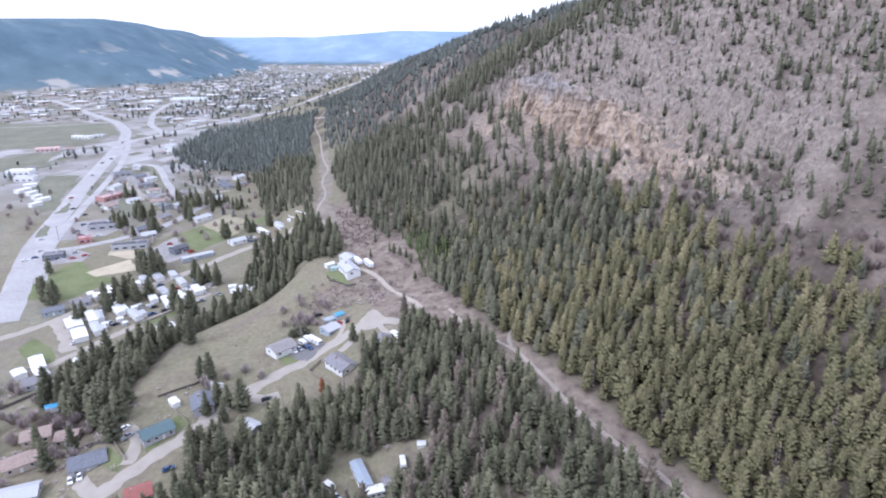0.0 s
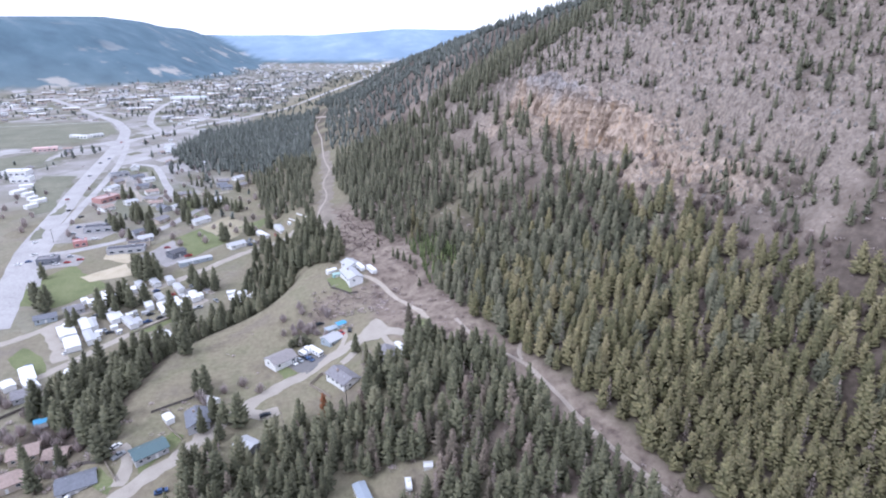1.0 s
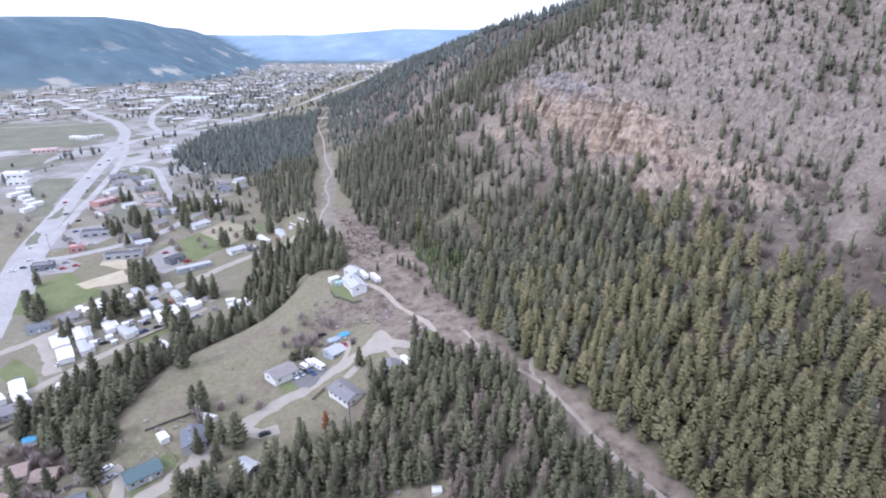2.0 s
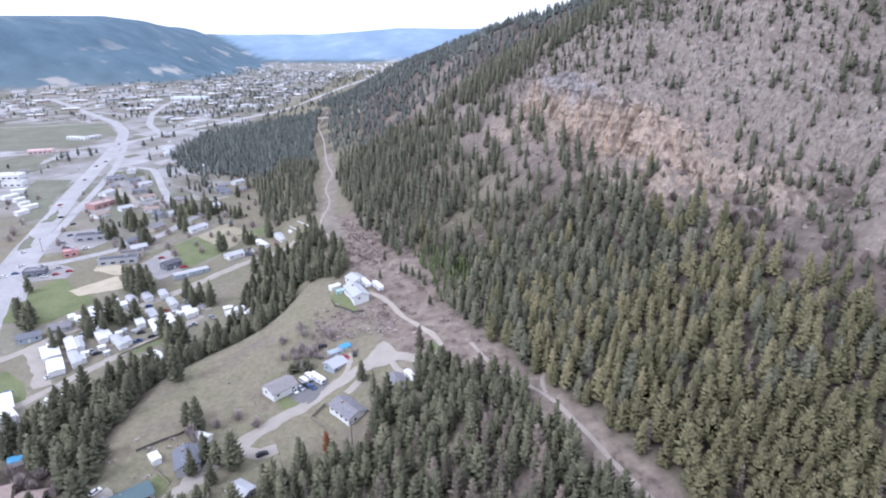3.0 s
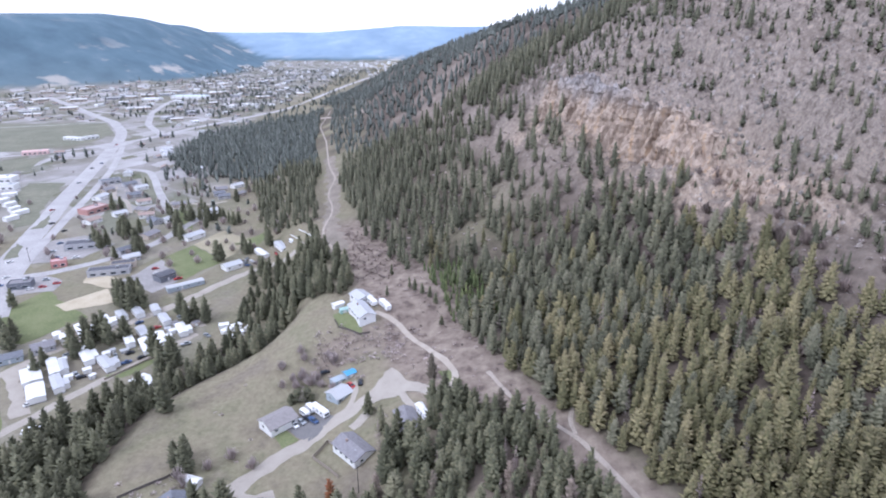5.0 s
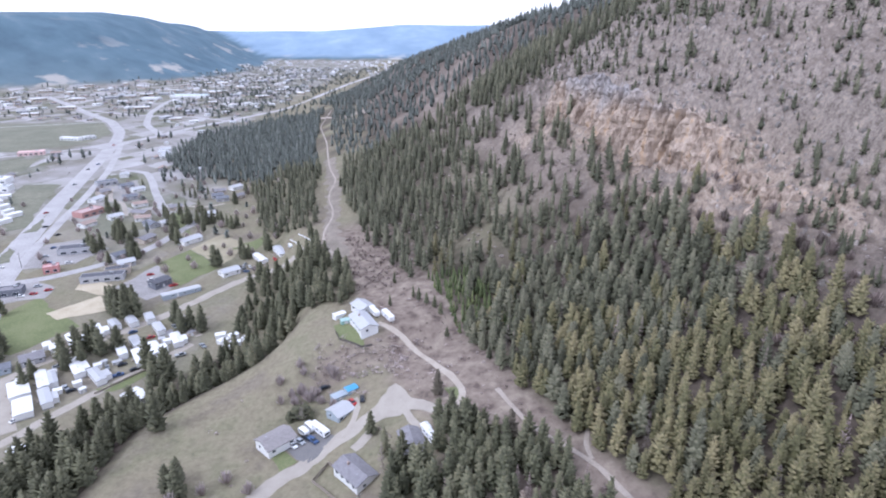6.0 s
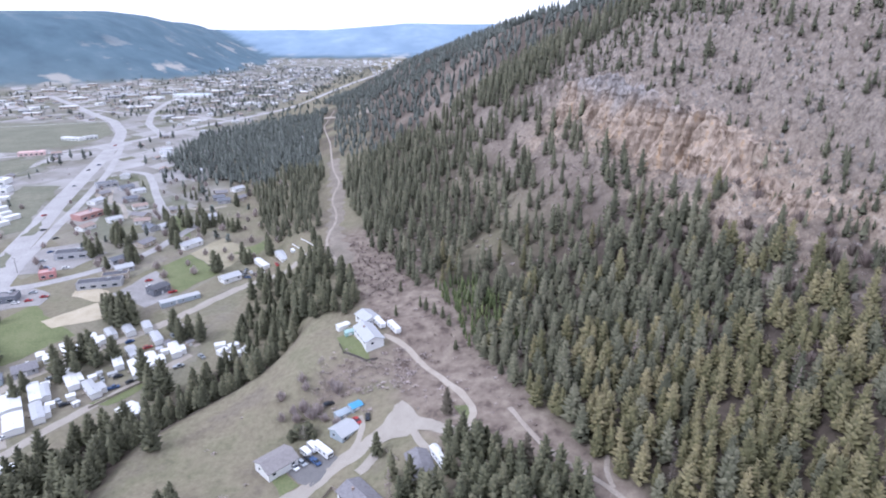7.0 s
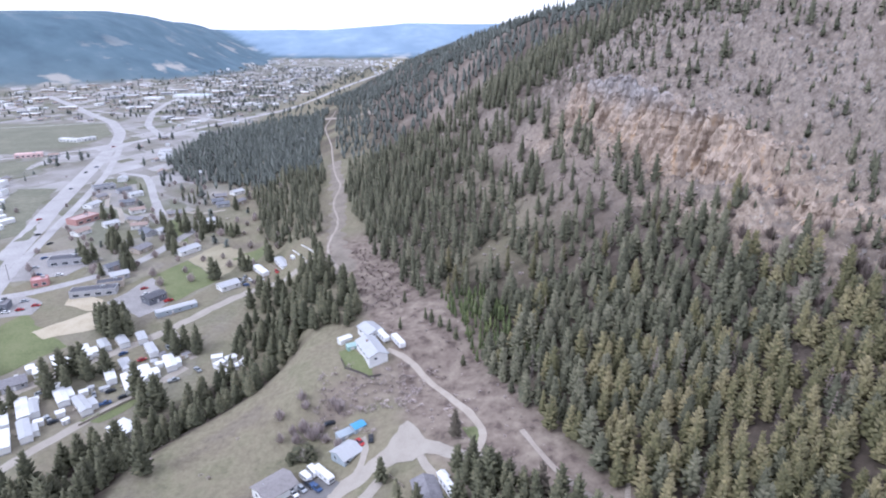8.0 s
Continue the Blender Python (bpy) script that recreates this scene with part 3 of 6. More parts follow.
def patch(name, poly, mat, label, lift=0.08, step=4.0, category="field"):
    """A field that follows the ground inside a plan outline."""
    bm = bmesh.new()
    wob = min(3.0, step * 0.35)
    vs = [bm.verts.new((x + wob * float(rough_noise(x, y, 9, 1.0)), y + wob * float(rough_noise(x, y, 9, 3.0)), 0)) for x, y in resample(poly + poly[:1], step)[:-1]]
    bm.faces.new(vs)
    xs, ys = [q[0] for q in poly], [q[1] for q in poly]
    for axis, lo, hi in ((0, min(xs), max(xs)), (1, min(ys), max(ys))):
        k = lo + step
        while k < hi:
            co = (k, 0, 0) if axis == 0 else (0, k, 0)
            no = (1, 0, 0) if axis == 0 else (0, 1, 0)
            bmesh.ops.bisect_plane(bm, geom=bm.verts[:] + bm.edges[:] + bm.faces[:], plane_co=co, plane_no=no)
            k += step
    for v in bm.verts:
        v.co.z = ground_z(v.co.x, v.co.y) + lift
    bmesh.ops.recalc_face_normals(bm, faces=bm.faces)
    if sum(f.normal.z for f in bm.faces) < 0:
        bmesh.ops.reverse_faces(bm, faces=bm.faces)
    me = bpy.data.meshes.new(name)
    bm.to_mesh(me)
    bm.free()
    me.materials.append(mat)
    return tagged(new(name, me), label, category, kind="structure")


strip("highway", [(-255, 300), (-297, 385), (-311, 415), (-329, 461), (-355, 528), (-383, 595), (-427, 710), (-475, 836), (-520, 950), (-562, 1036), (-644, 1159), (-754, 1275), (-897, 1440), (-1080, 1640)], 17, ASPHALT, 0.25, "wide pale grey asphalt highway", 8)
strip("frontage_road", [(-268, 355), (-292, 398), (-308, 437), (-340, 528), (-366, 606), (-407, 720), (-455, 830), (-500, 925)], 7.5, ASPHALT, 0.3, "pale frontage road beside the highway", 8)
strip("highway", [(-500, 925), (-478, 985), (-462, 1078), (-434, 1162), (-402, 1269), (-378, 1352), (-355, 1544), (-350, 2023), (-310, 2900), (-420, 3900)], 15, ASPHALT, 0.3, "pale highway at the foot of the mountain", 12)
strip("street", [(-400, 740), (-364, 727), (-335, 680), (-310, 635), (-274, 575)], 8, ASPHALT, 0.2, "pale side street among the houses")
strip("street", [(-300, 404), (-280, 410), (-262, 426), (-243, 449), (-234, 475), (-231, 505), (-228, 540)], 8, ASPHALT, 0.2, "grey village street")
strip("road", [(-255, 270), (-232, 292), (-214, 330), (-200, 344), (-186, 357), (-174, 371), (-160, 394), (-147, 414), (-137, 426), (-117, 428.4), (-102.2, 420.9)], 6, GRAVEL, 0.12, "pale gravel road through the trailer park")
strip("road", [(-202, 246), (-192, 264), (-184, 284), (-172, 304), (-158, 326), (-150, 340)], 5, GRAVEL, 0.12, "gravel lane behind the trailers")
strip("road", [(-174, 374), (-160, 360), (-149, 347)], 4, GRAVEL, 0.16, "short gravel link lane")
strip("drive", [(-226, 304), (-214, 292), (-196, 268)], 8, GRAVEL, 0.18, "gravel loop between the trailers")
strip("drive", [(-362, 649), (-338, 603), (-321, 596), (-296, 552)], 4, GRAVEL, 0.25, "pale drive among village lawns", 4)
strip("drive", [(-272, 578), (-259, 588), (-240, 579), (-225, 594)], 4, GRAVEL, 0.25, "pale lane to the houses in the wood", 4)
strip("side_road", [(-612, 806), (-560, 845), (-530, 880), (-505, 905)], 10, ASPHALT, 0.2, "pale road along the pasture")
strip("side_road", [(-840, 1060), (-700, 1130), (-640, 1165)], 8, ASPHALT, 0.2, "pale road along the pasture")
strip("street", [(-470, 990), (-560, 1120), (-640, 1300), (-700, 1500), (-760, 1800)], 12, ASPHALT, 0.2, "town street between the shops", 12)
strip("street", [(-430, 1170), (-520, 1230), (-640, 1250), (-780, 1330)], 10, ASPHALT, 0.2, "town street between the shops", 12)
strip("cleared_ground", [(-78.2, 391), (-94.9, 440.5), (-103, 495.1), (-114, 556), (-126, 612), (-142, 680)], 11, BARE, 0.1, "bare trampled ground along the cleared corridor", 5, 0.7, "ground")
strip("track", [(-82.2, 393.4), (-97, 421.5), (-99, 444.7), (-98, 470), (-103, 495), (-111.5, 520), (-116.5, 548), (-114.5, 577), (-124, 605), (-131, 627), (-145.6, 692), (-163.5, 775), (-208, 948), (-225, 1120)], 1.7, DIRT, 0.25, "dirt track up the cleared corridor", 6, 0.4)
strip("track", [(-242, 1077), (-205, 1020), (-165, 945), (-118, 859)], 7, DIRT, 0.4, "pale bare track crossing the wooded spur", 6, 0.4)
strip("road", [(-140, 128), (-122, 157), (-111, 174), (-99, 191), (-86, 211), (-73, 230), (-63, 240.5), (-57, 247), (-49.5, 251.3), (-44.1, 254.7), (-39.9, 259.5), (-36.9, 265.2)], 6.2, GRAVEL, label="pale gravel residential road on the terrace", step=2)
strip("road", [(-34.9, 261.8), (-26.1, 256), (-18.5, 250.7), (-11.9, 248.2), (-5.3, 245.7)], 4.6, GRAVEL, 0.16, label="pale gravel arm of the turning circle", step=2, ragged=0.15)
strip("drive", [(-47.2, 308), (-39.5, 305), (-30.3, 297), (-20.2, 282), (-12.3, 269.5), (-9, 262), (-9, 255), (-13, 250.5)], 2.7, SANDY, 0.2, label="pale dirt driveway up to the knoll house", step=3)
strip("track", [(29.3, 219), (27.6, 223), (29.3, 228), (31.7, 234.5), (32.5, 240)], 1.4, DIRT, 0.14, "short spur of dirt track into the trees", 2, 0.5)
strip("track", [(3, 258.5), (5.4, 253.5), (8.8, 243.5), (13, 236), (20.3, 228), (28.8, 219), (35.2, 207.8), (41, 197), (46.5, 184), (55, 170), (63, 157.5), (71.5, 147.5), (84, 122), (95, 98)], 1.7, DIRT, label="narrow dirt track along the cleared strip", step=3)
strip("drive", [(-54, 248), (-51.6, 251.8), (-50.3, 257.4), (-50.2, 263.5), (-52.2, 268.6)], 2.6, GRAVEL, 0.2, label="short gravel drive", step=2)
strip("drive", [(-117, 174), (-118, 187), (-125, 192)], 5, GRAVEL, 0.2, label="short gravel drive", step=2)
strip("drive", [(-122, 160), (-131, 168)], 5, GRAVEL, 0.2, label="short gravel drive", step=2)
strip("drive", [(-43.4, 246.4), (-49, 241)], 4, GRAVEL, 0.2, label="short gravel drive", step=2)
strip("drive", [(-32, 255.5), (-29.1, 249.6), (-25.3, 242.9)], 2.6, GRAVEL, 0.2, label="short gravel drive", step=2)
strip("drive", [(-97, 192), (-97, 200)], 5, GRAVEL, 0.2, label="short gravel drive", step=2)
strip("drive", [(-84, 212), (-76, 208), (-70, 212)], 5, GRAVEL, 0.2, label="short gravel drive", step=2)

patch("turning_circle", [(-45.1, 255.9), (-41, 259.8), (-39.4, 264.9), (-38.9, 269.6), (-36, 272), (-32, 266), (-28.1, 260.2), (-22.3, 254.9), (-22.3, 250.7), (-28.1, 253.6), (-31, 253.5), (-33, 252.3), (-38.1, 252.1), (-41.2, 251.5)], GRAVEL, "pale gravel turning circle", 0.2, 3, "road")
patch("pad", [(-76, 247), (-70, 254), (-60, 252), (-56, 250), (-64, 239), (-69, 241)], PAD, "grey asphalt parking pad", 0.14, 3, "pavement")
patch("lawn", [(-79, 243), (-76, 246), (-68.5, 240), (-73, 234)], LAWN, "small green front lawn", 0.12, 3)
patch("lawn", [(-68.4, 312.1), (-63.4, 299), (-51.1, 294.5), (-53.1, 299.9), (-63.2, 313.9)], LAWN, "green lawn below the knoll house", 0.15, 3)
patch("lawn", [(-16.7, 263.5), (-13.8, 254.9), (-9.5, 255.9), (-11.4, 264.5)], LAWN, "small green patch beside the driveway", 0.1, 3)
patch("lawn", [(-112, 180), (-104, 192), (-103, 199), (-108, 200), (-115, 184)], LAWN, "green strip of front lawn", 0.12, 3)
patch("lawn", [(-128, 175), (-119, 170), (-118, 176), (-128, 183)], LAWN, "patchy green front lawn", 0.12, 3)
patch("field", [(-214, 443), (-204, 469), (-170, 434), (-184, 404)], LAWN, "mown green field", 0.1)
patch("field", [(-204, 470), (-195, 505), (-163, 478), (-170, 435)], HAY, "dry straw-coloured field", 0.1)
patch("field", [(-276, 352), (-262, 389), (-245, 374), (-219, 357), (-237, 329), (-262, 330)], LAWN, "green field beside the trailer park", 0.1)
patch("lot", [(-246, 370), (-226, 390), (-211, 375), (-236, 362)], SAND, "bare yellow sandy lot", 0.16, category="ground")
patch("lot", [(-252, 415), (-227, 406), (-220, 389), (-246, 398)], SAND, "bare yellow sandy lot", 0.16, category="ground")
patch("field", [(-900, 1120), (-655, 1148), (-565, 1020), (-552, 930), (-600, 850), (-900, 850)], PASTURE, "wide green-brown pasture", 0.15, 25)
patch("field", [(-800, 800), (-600, 770), (-544, 815), (-510, 730), (-530, 690), (-800, 690)], PASTURE, "darker green pasture", 0.15, 20)
patch("field", [(-465, 666), (-425, 667), (-397, 594), (-360, 520), (-370, 505), (-433, 594)], PASTURE, "green verge field beside the highway", 0.12, 10)
patch("lawn", [(-224, 282), (-212, 276), (-197, 258), (-202, 250), (-225, 269)], LAWN, "green grass among the trailers", 0.12)
patch("lawn", [(-178, 300), (-172, 306), (-160, 322), (-156, 318), (-168, 298)], LAWN, "green grass verge by the lane", 0.12)
patch("lawn", [(-340, 470), (-330, 462), (-318, 440), (-324, 436)], PASTURE, "grass island between the roads", 0.3, 6)
patch("lawn", [(-368, 560), (-362, 545), (-345, 510), (-352, 505)], PASTURE, "grass island between the roads", 0.32, 6)
patch("lawn", [(-315, 538), (-339, 598), (-318, 597), (-293, 547), (-281, 500), (-296, 497)], PASTURE, "olive grass between village houses", 0.1, 9)
patch("lawn", [(-370, 718), (-356, 718), (-301, 628), (-295, 598), (-328, 638)], PASTURE, "olive grass beside the side street", 0.1, 9)
patch("lawn", [(-262, 564), (-248, 563), (-220, 505), (-232, 512)], LAWN, "green grass verge beside the side street", 0.1, 7)
patch("lawn", [(-290, 628), (-268, 608), (-259, 586), (-273, 590)], PASTURE, "olive grass at the edge of the wood", 0.1, 7)
patch("lawn", [(-176, 470), (-158, 500), (-150, 486), (-160, 462)], LAWN, "green grass beside the dry field", 0.1, 6)
patch("yard", [(-300, 392), (-286, 412), (-262, 402), (-258, 388), (-280, 380)], YARD, "pale gravel car lot", 0.14, 6, "ground")
patch("yard", [(-322, 455), (-316, 478), (-298, 490), (-266, 470), (-272, 440), (-300, 428)], YARD, "pale gravel forecourt", 0.14, 6, "ground")
patch("yard", [(-222, 402), (-214, 438), (-186, 402), (-196, 386)], YARD, "gravel yard by the dark shed", 0.12, 6, "ground")


# ---- trees ----
def conifer(rng, height_m, radius, whorls, per, crown_from=0.07, slim=0.26, droop=0.0, quad=False, core=0.5, round_top=(0.5, 0.8)):
    """Verts, faces and tints of a crown: uneven whorls of narrow sprays round a dark tapering core, with crown shade
    painted into the tints.
    """
    verts, faces, tint = [], [], []
    base = height_m * crown_from
    bulge = rng.uniform(*round_top)
    for w in range(whorls):
        f = (w + rng.random() * 0.8) / whorls
        z = base + (height_m - base) * f ** 0.95
        r = radius * max(0.06, (1 - f)) ** bulge * (0.6 + 0.4 * min(1, f / 0.2)) * rng.uniform(0.78, 1.2)
        a0 = rng.random() * 6.28
        n = max(4, round(per * (1 - 0.4 * f)))
        for k in range(n):
            a = a0 + 6.283 * k / n + rng.uniform(-0.4, 0.4)
            ln = r * rng.uniform(0.6, 1.25)
            wd = max(0.16, ln * slim * rng.uniform(0.7, 1.3))
            dz = ln * (rng.uniform(-0.3, 0.45) - droop + 0.5 * f)
            ca, sa = math.cos(a), math.sin(a)
            i = len(verts)
            mid = 0.62 * ln
            up = wd * rng.uniform(0.4, 0.9)
            verts += [(0.15 * ln * ca, 0.15 * ln * sa, z - 0.1 * ln), (mid * ca - wd * sa, mid * sa + wd * ca, z + dz * 0.5), (ln * ca, ln * sa, z + dz),
                      (mid * ca + wd * sa, mid * sa - wd * ca, z + dz * 0.5)]
            # lighter towards the treetop, darker at the spray's inner end: shade painted in
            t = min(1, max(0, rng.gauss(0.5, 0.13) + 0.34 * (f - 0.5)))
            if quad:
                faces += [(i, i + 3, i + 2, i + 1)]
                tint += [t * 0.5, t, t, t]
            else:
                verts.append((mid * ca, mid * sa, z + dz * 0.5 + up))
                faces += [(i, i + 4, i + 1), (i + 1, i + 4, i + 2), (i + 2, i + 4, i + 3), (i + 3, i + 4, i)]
                # outer tip lighter as new growth, inner end darkened as shade
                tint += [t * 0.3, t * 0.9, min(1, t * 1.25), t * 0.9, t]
    i = len(verts)
    for k in range(3):
        a = 2.1 * k
        verts.append((radius * 0.13 * math.cos(a), radius * 0.13 * math.sin(a), height_m * 0.88))
    verts.append((0, 0, height_m * 1.02))
    faces += [(i, i + 1, i + 3), (i + 1, i + 2, i + 3), (i + 2, i, i + 3)]
    tint += [0.6] * 4
    if core:
        i = len(verts)
        for z, r in ((base * 1.2, 0.25), (base + (height_m - base) * 0.25, core), (base + (height_m - base) * 0.62, core * 0.55)):
            for k in range(5):
                a = 1.2566 * k + z
                verts.append((radius * r * math.cos(a), radius * r * math.sin(a), z))
        verts.append((0, 0, height_m * 0.95))
        # nearly black tint stands for the shade inside the crown
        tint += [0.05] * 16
        for lv in range(2):
            for k in range(5):
                faces.append((i + lv * 5 + k, i + lv * 5 + (k + 1) % 5, i + lv * 5 + 5 + (k + 1) % 5, i + lv * 5 + 5 + k))
        for k in range(5):
            faces.append((i + 10 + k, i + 10 + (k + 1) % 5, i + 15))
    return np.array(verts, float), faces, np.array(tint, float)


def pine(rng, height_m, radius, clumps, crown_from=0.12, bulge=0.6):
    """Verts, faces, tints and normals of a pine crown: a spiral of knobbly needle clumps that tips upwards, round a
    dark core, with crown shade painted into the tints.
    """
    verts, faces, tint, normal = [], [], [], []
    base = height_m * crown_from
    lopside, toward = rng.uniform(0, 0.22), rng.random() * 6.283
    for k in range(clumps):
        f = ((k + rng.random()) / clumps) ** 1.25
        a = 2.4 * k + rng.uniform(-0.5, 0.5)
        r = radius * (1 - f) ** bulge * min(1.0, 0.62 + f * 2.2) * rng.uniform(0.62, 1.08) * (1 + lopside * math.cos(a - toward))
        z = base + (height_m - base) * f + rng.uniform(-0.3, 0.3)
        q = (0.52 + 0.5 * (1 - f)) * rng.uniform(0.75, 1.25) * radius / 3
        ca, sa = math.cos(a), math.sin(a)
        c = Vector((r * 0.8 * ca, r * 0.8 * sa, z))
        way = Vector((ca, sa, 0.25 + 0.9 * f))
        side = Vector((-sa, ca, 0))
        up = Vector((-0.3 * ca, -0.3 * sa, 1))
        i = len(verts)
        # crown shade in the tint: darker low down, lighter high up
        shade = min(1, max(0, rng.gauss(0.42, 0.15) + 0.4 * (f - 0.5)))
        # new-growth tips lighter; bright tops, dark undersides and inner ends are painted shading
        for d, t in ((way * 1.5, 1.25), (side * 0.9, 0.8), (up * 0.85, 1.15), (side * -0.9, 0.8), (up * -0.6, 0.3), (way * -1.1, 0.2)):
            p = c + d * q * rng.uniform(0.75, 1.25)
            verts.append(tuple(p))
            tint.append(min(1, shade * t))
            m = 0.7 * d.normalized() + Vector((ca, sa, 0.2 + 0.5 * f)) * 0.7
            normal.append(tuple(m.normalized()))
        faces += [(i, i + 1, i + 2), (i, i + 2, i + 3), (i, i + 3, i + 4), (i, i + 4, i + 1), (i + 5, i + 2, i + 1), (i + 5, i + 3, i + 2)]
    i = len(verts)
    for z, r in ((base * 0.9, 0.2), (base + (height_m - base) * 0.22, 0.5), (base + (height_m - base) * 0.62, 0.3)):
        for k in range(5):
            b = 1.2566 * k + z
            verts.append((radius * r * math.cos(b), radius * r * math.sin(b), z))
            normal.append((math.cos(b), math.sin(b), 0.2))
    verts += [(0, 0, height_m * 1.03)]
    normal += [(0, 0, 1)]
    # core tinted dark as the shaded inside of the tree
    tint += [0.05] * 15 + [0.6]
    for lv in range(2):
        for k in range(5):
            faces.append((i + lv * 5 + k, i + lv * 5 + (k + 1) % 5, i + lv * 5 + 5 + (k + 1) % 5, i + lv * 5 + 5 + k))
    for k in range(5):
        faces.append((i + 10 + k, i + 10 + (k + 1) % 5, i + 15))
    n = np.array(normal, float)
    return np.array(verts, float), faces, np.array(tint, float), n / np.linalg.norm(n, axis=1)[:, None]


def trunk_mesh(h, r):
    verts, faces = [], []
    rings = ((-0.6, 1.25), (0.3 * h, 0.8), (0.7 * h, 0.45), (0.97 * h, 0.12))
    for z, q in rings:
        for k in range(6):
            verts.append((r * q * math.cos(1.047 * k), r * q * math.sin(1.047 * k), z))
    for lv in range(len(rings) - 1):
        for k in range(6):
            faces.append((lv * 6 + k, lv * 6 + (k + 1) % 6, lv * 6 + 6 + (k + 1) % 6, lv * 6 + 6 + k))
    return verts, faces


def soft_normals(v):
    """Normals that lean outwards from a crown's axis and up, so that light rolls round the crown."""
    n = np.empty_like(v)
    r = max(0.1, float(np.abs(v[:, :2]).max()))
    wob = np.random.RandomState(len(v)).uniform(-0.3, 0.3, v.shape)
    n[:, 0], n[:, 1], n[:, 2] = v[:, 0] / r, v[:, 1] / r, 0.45
    n += wob
    return n / np.linalg.norm(n, axis=1)[:, None]


def bare_bush(rng, h, r, stems):
    """Leafless shrub: many thin blades that fan out."""
    verts, faces, tint = [], [], []
    for _ in range(stems):
        a, q = rng.random() * 6.283, rng.random() ** 0.6
        x1, y1, z1 = r * q * math.cos(a), r * q * math.sin(a), h * (1 - 0.55 * q * q) * rng.uniform(0.7, 1.1)
        b = a + 1.57 + rng.uniform(-0.6, 0.6)
        w = 0.05 * r + 0.05
        i = len(verts)
        verts += [(x1 * 0.12, y1 * 0.12, -0.2), (x1 * 0.7 + w * math.cos(b), y1 * 0.7 + w * math.sin(b), z1 * 0.6), (x1, y1, z1), (x1 * 0.7 - w * math.cos(b), y1 * 0.7 - w * math.sin(b), z1 * 0.6)]
        faces += [(i, i + 1, i + 2, i + 3)]
        tint += [min(1, max(0, rng.gauss(0.5, 0.25)))] * 4
    return np.array(verts, float), faces, np.array(tint, float)


def join_many(name, spots, variants, mat, label, category="trees", soft=True):
    """One mesh of kind stuff: every spot is (x, y, size, tint), planted on the ground."""
    vs, fs, ts, ns, off = [], [], [], [], 0
    soft_n = [v[3] if len(v) > 3 else soft_normals(v[0]) for v in variants]
    tri_n = [triangles(v[1]) for v in variants]
    rng = random.Random(len(spots))
    for x, y, size, shade in spots:
        which = rng.randrange(len(variants))
        v, f, t = variants[which][:3]
        a = rng.random() * 6.283
        c, s = math.cos(a), math.sin(a)
        wide = size * rng.uniform(0.88, 1.15)
        z0 = ground_z(x, y) - 0.15
        out = np.empty_like(v)
        out[:, 0] = x + wide * (v[:, 0] * c - v[:, 1] * s)
        out[:, 1] = y + wide * (v[:, 0] * s + v[:, 1] * c)
        out[:, 2] = z0 + size * v[:, 2]
        vs.append(out)
        if soft:
            q = soft_n[which]
            ns.append(np.stack([q[:, 0] * c - q[:, 1] * s, q[:, 0] * s + q[:, 1] * c, q[:, 2]], -1))
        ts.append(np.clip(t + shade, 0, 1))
        fs.append(tri_n[which] + off)
        off += len(v)
    me = tri_mesh(name, np.concatenate(vs), np.concatenate(fs), mat, soft, np.concatenate(ts), np.concatenate(ns) if soft else None)
    return tagged(new(name, me), label, category, kind="stuff")


def scatter(rng, box, spacing, keep):
    """Jittered spots over a plan box, thinned by keep(x, y), a chance from 0 to 1."""
    x0, y0, x1, y1 = box
    out = []
    for j in range(int((y1 - y0) / spacing)):
        for i in range(int((x1 - x0) / spacing)):
            x = x0 + (i + 0.5 * (j % 2) + rng.uniform(-0.38, 0.38)) * spacing
            y = y0 + (j + rng.uniform(-0.38, 0.38)) * spacing
            if rng.random() < keep(x, y):
                out.append((x, y))
    return out


ROAD_CELLS = {}


def clear_of_roads(x, y, gap):
    """True where no road comes nearer than gap to a place; roads are sorted into 24 m squares once."""
    if not ROAD_CELLS:
        for p, w in ROAD_LINES:
            for q in p:
                ROAD_CELLS.setdefault((int(q[0] // 24), int(q[1] // 24)), []).append((q[0], q[1], w / 2))
    i, j = int(x // 24), int(y // 24)
    for a in (i - 1, i, i + 1):
        for b in (j - 1, j, j + 1):
            for qx, qy, half in ROAD_CELLS.get((a, b), ()):
                if math.hypot(qx - x, qy - y) < half + gap:
                    return False
    return True


CLEAR = []          # plan circles kept free for buildings and yards


def clear_of_yards(x, y):
    for a, b, r in CLEAR:
        if abs(x - a) < r and abs(y - b) < r and math.hypot(x - a, y - b) < r:
            return False
    return True


rng = random.Random(5)
NEAR_VARIANTS = [pine(rng, rng.uniform(11, 14.5), rng.uniform(2.2, 2.9), 74, bulge=rng.uniform(0.65, 0.9)) for _ in range(8)]
BROAD_VARIANTS = [pine(rng, rng.uniform(12, 14.5), rng.uniform(2.7, 3.5), 82, 0.08, rng.uniform(0.5, 0.7)) for _ in range(6)]
PINE_VARIANTS = [pine(rng, rng.uniform(10, 13.5), rng.uniform(2.2, 2.95), 68, bulge=rng.uniform(0.5, 0.8)) for _ in range(10)]
MID_VARIANTS = [pine(rng, rng.uniform(12, 14.5), rng.uniform(2.2, 2.9), 38, bulge=rng.uniform(0.6, 0.9)) for _ in range(8)]
SMALL_VARIANTS = [conifer(rng, 13, rng.uniform(2.8, 3.8), 4, 4, slim=0.55) for _ in range(6)]
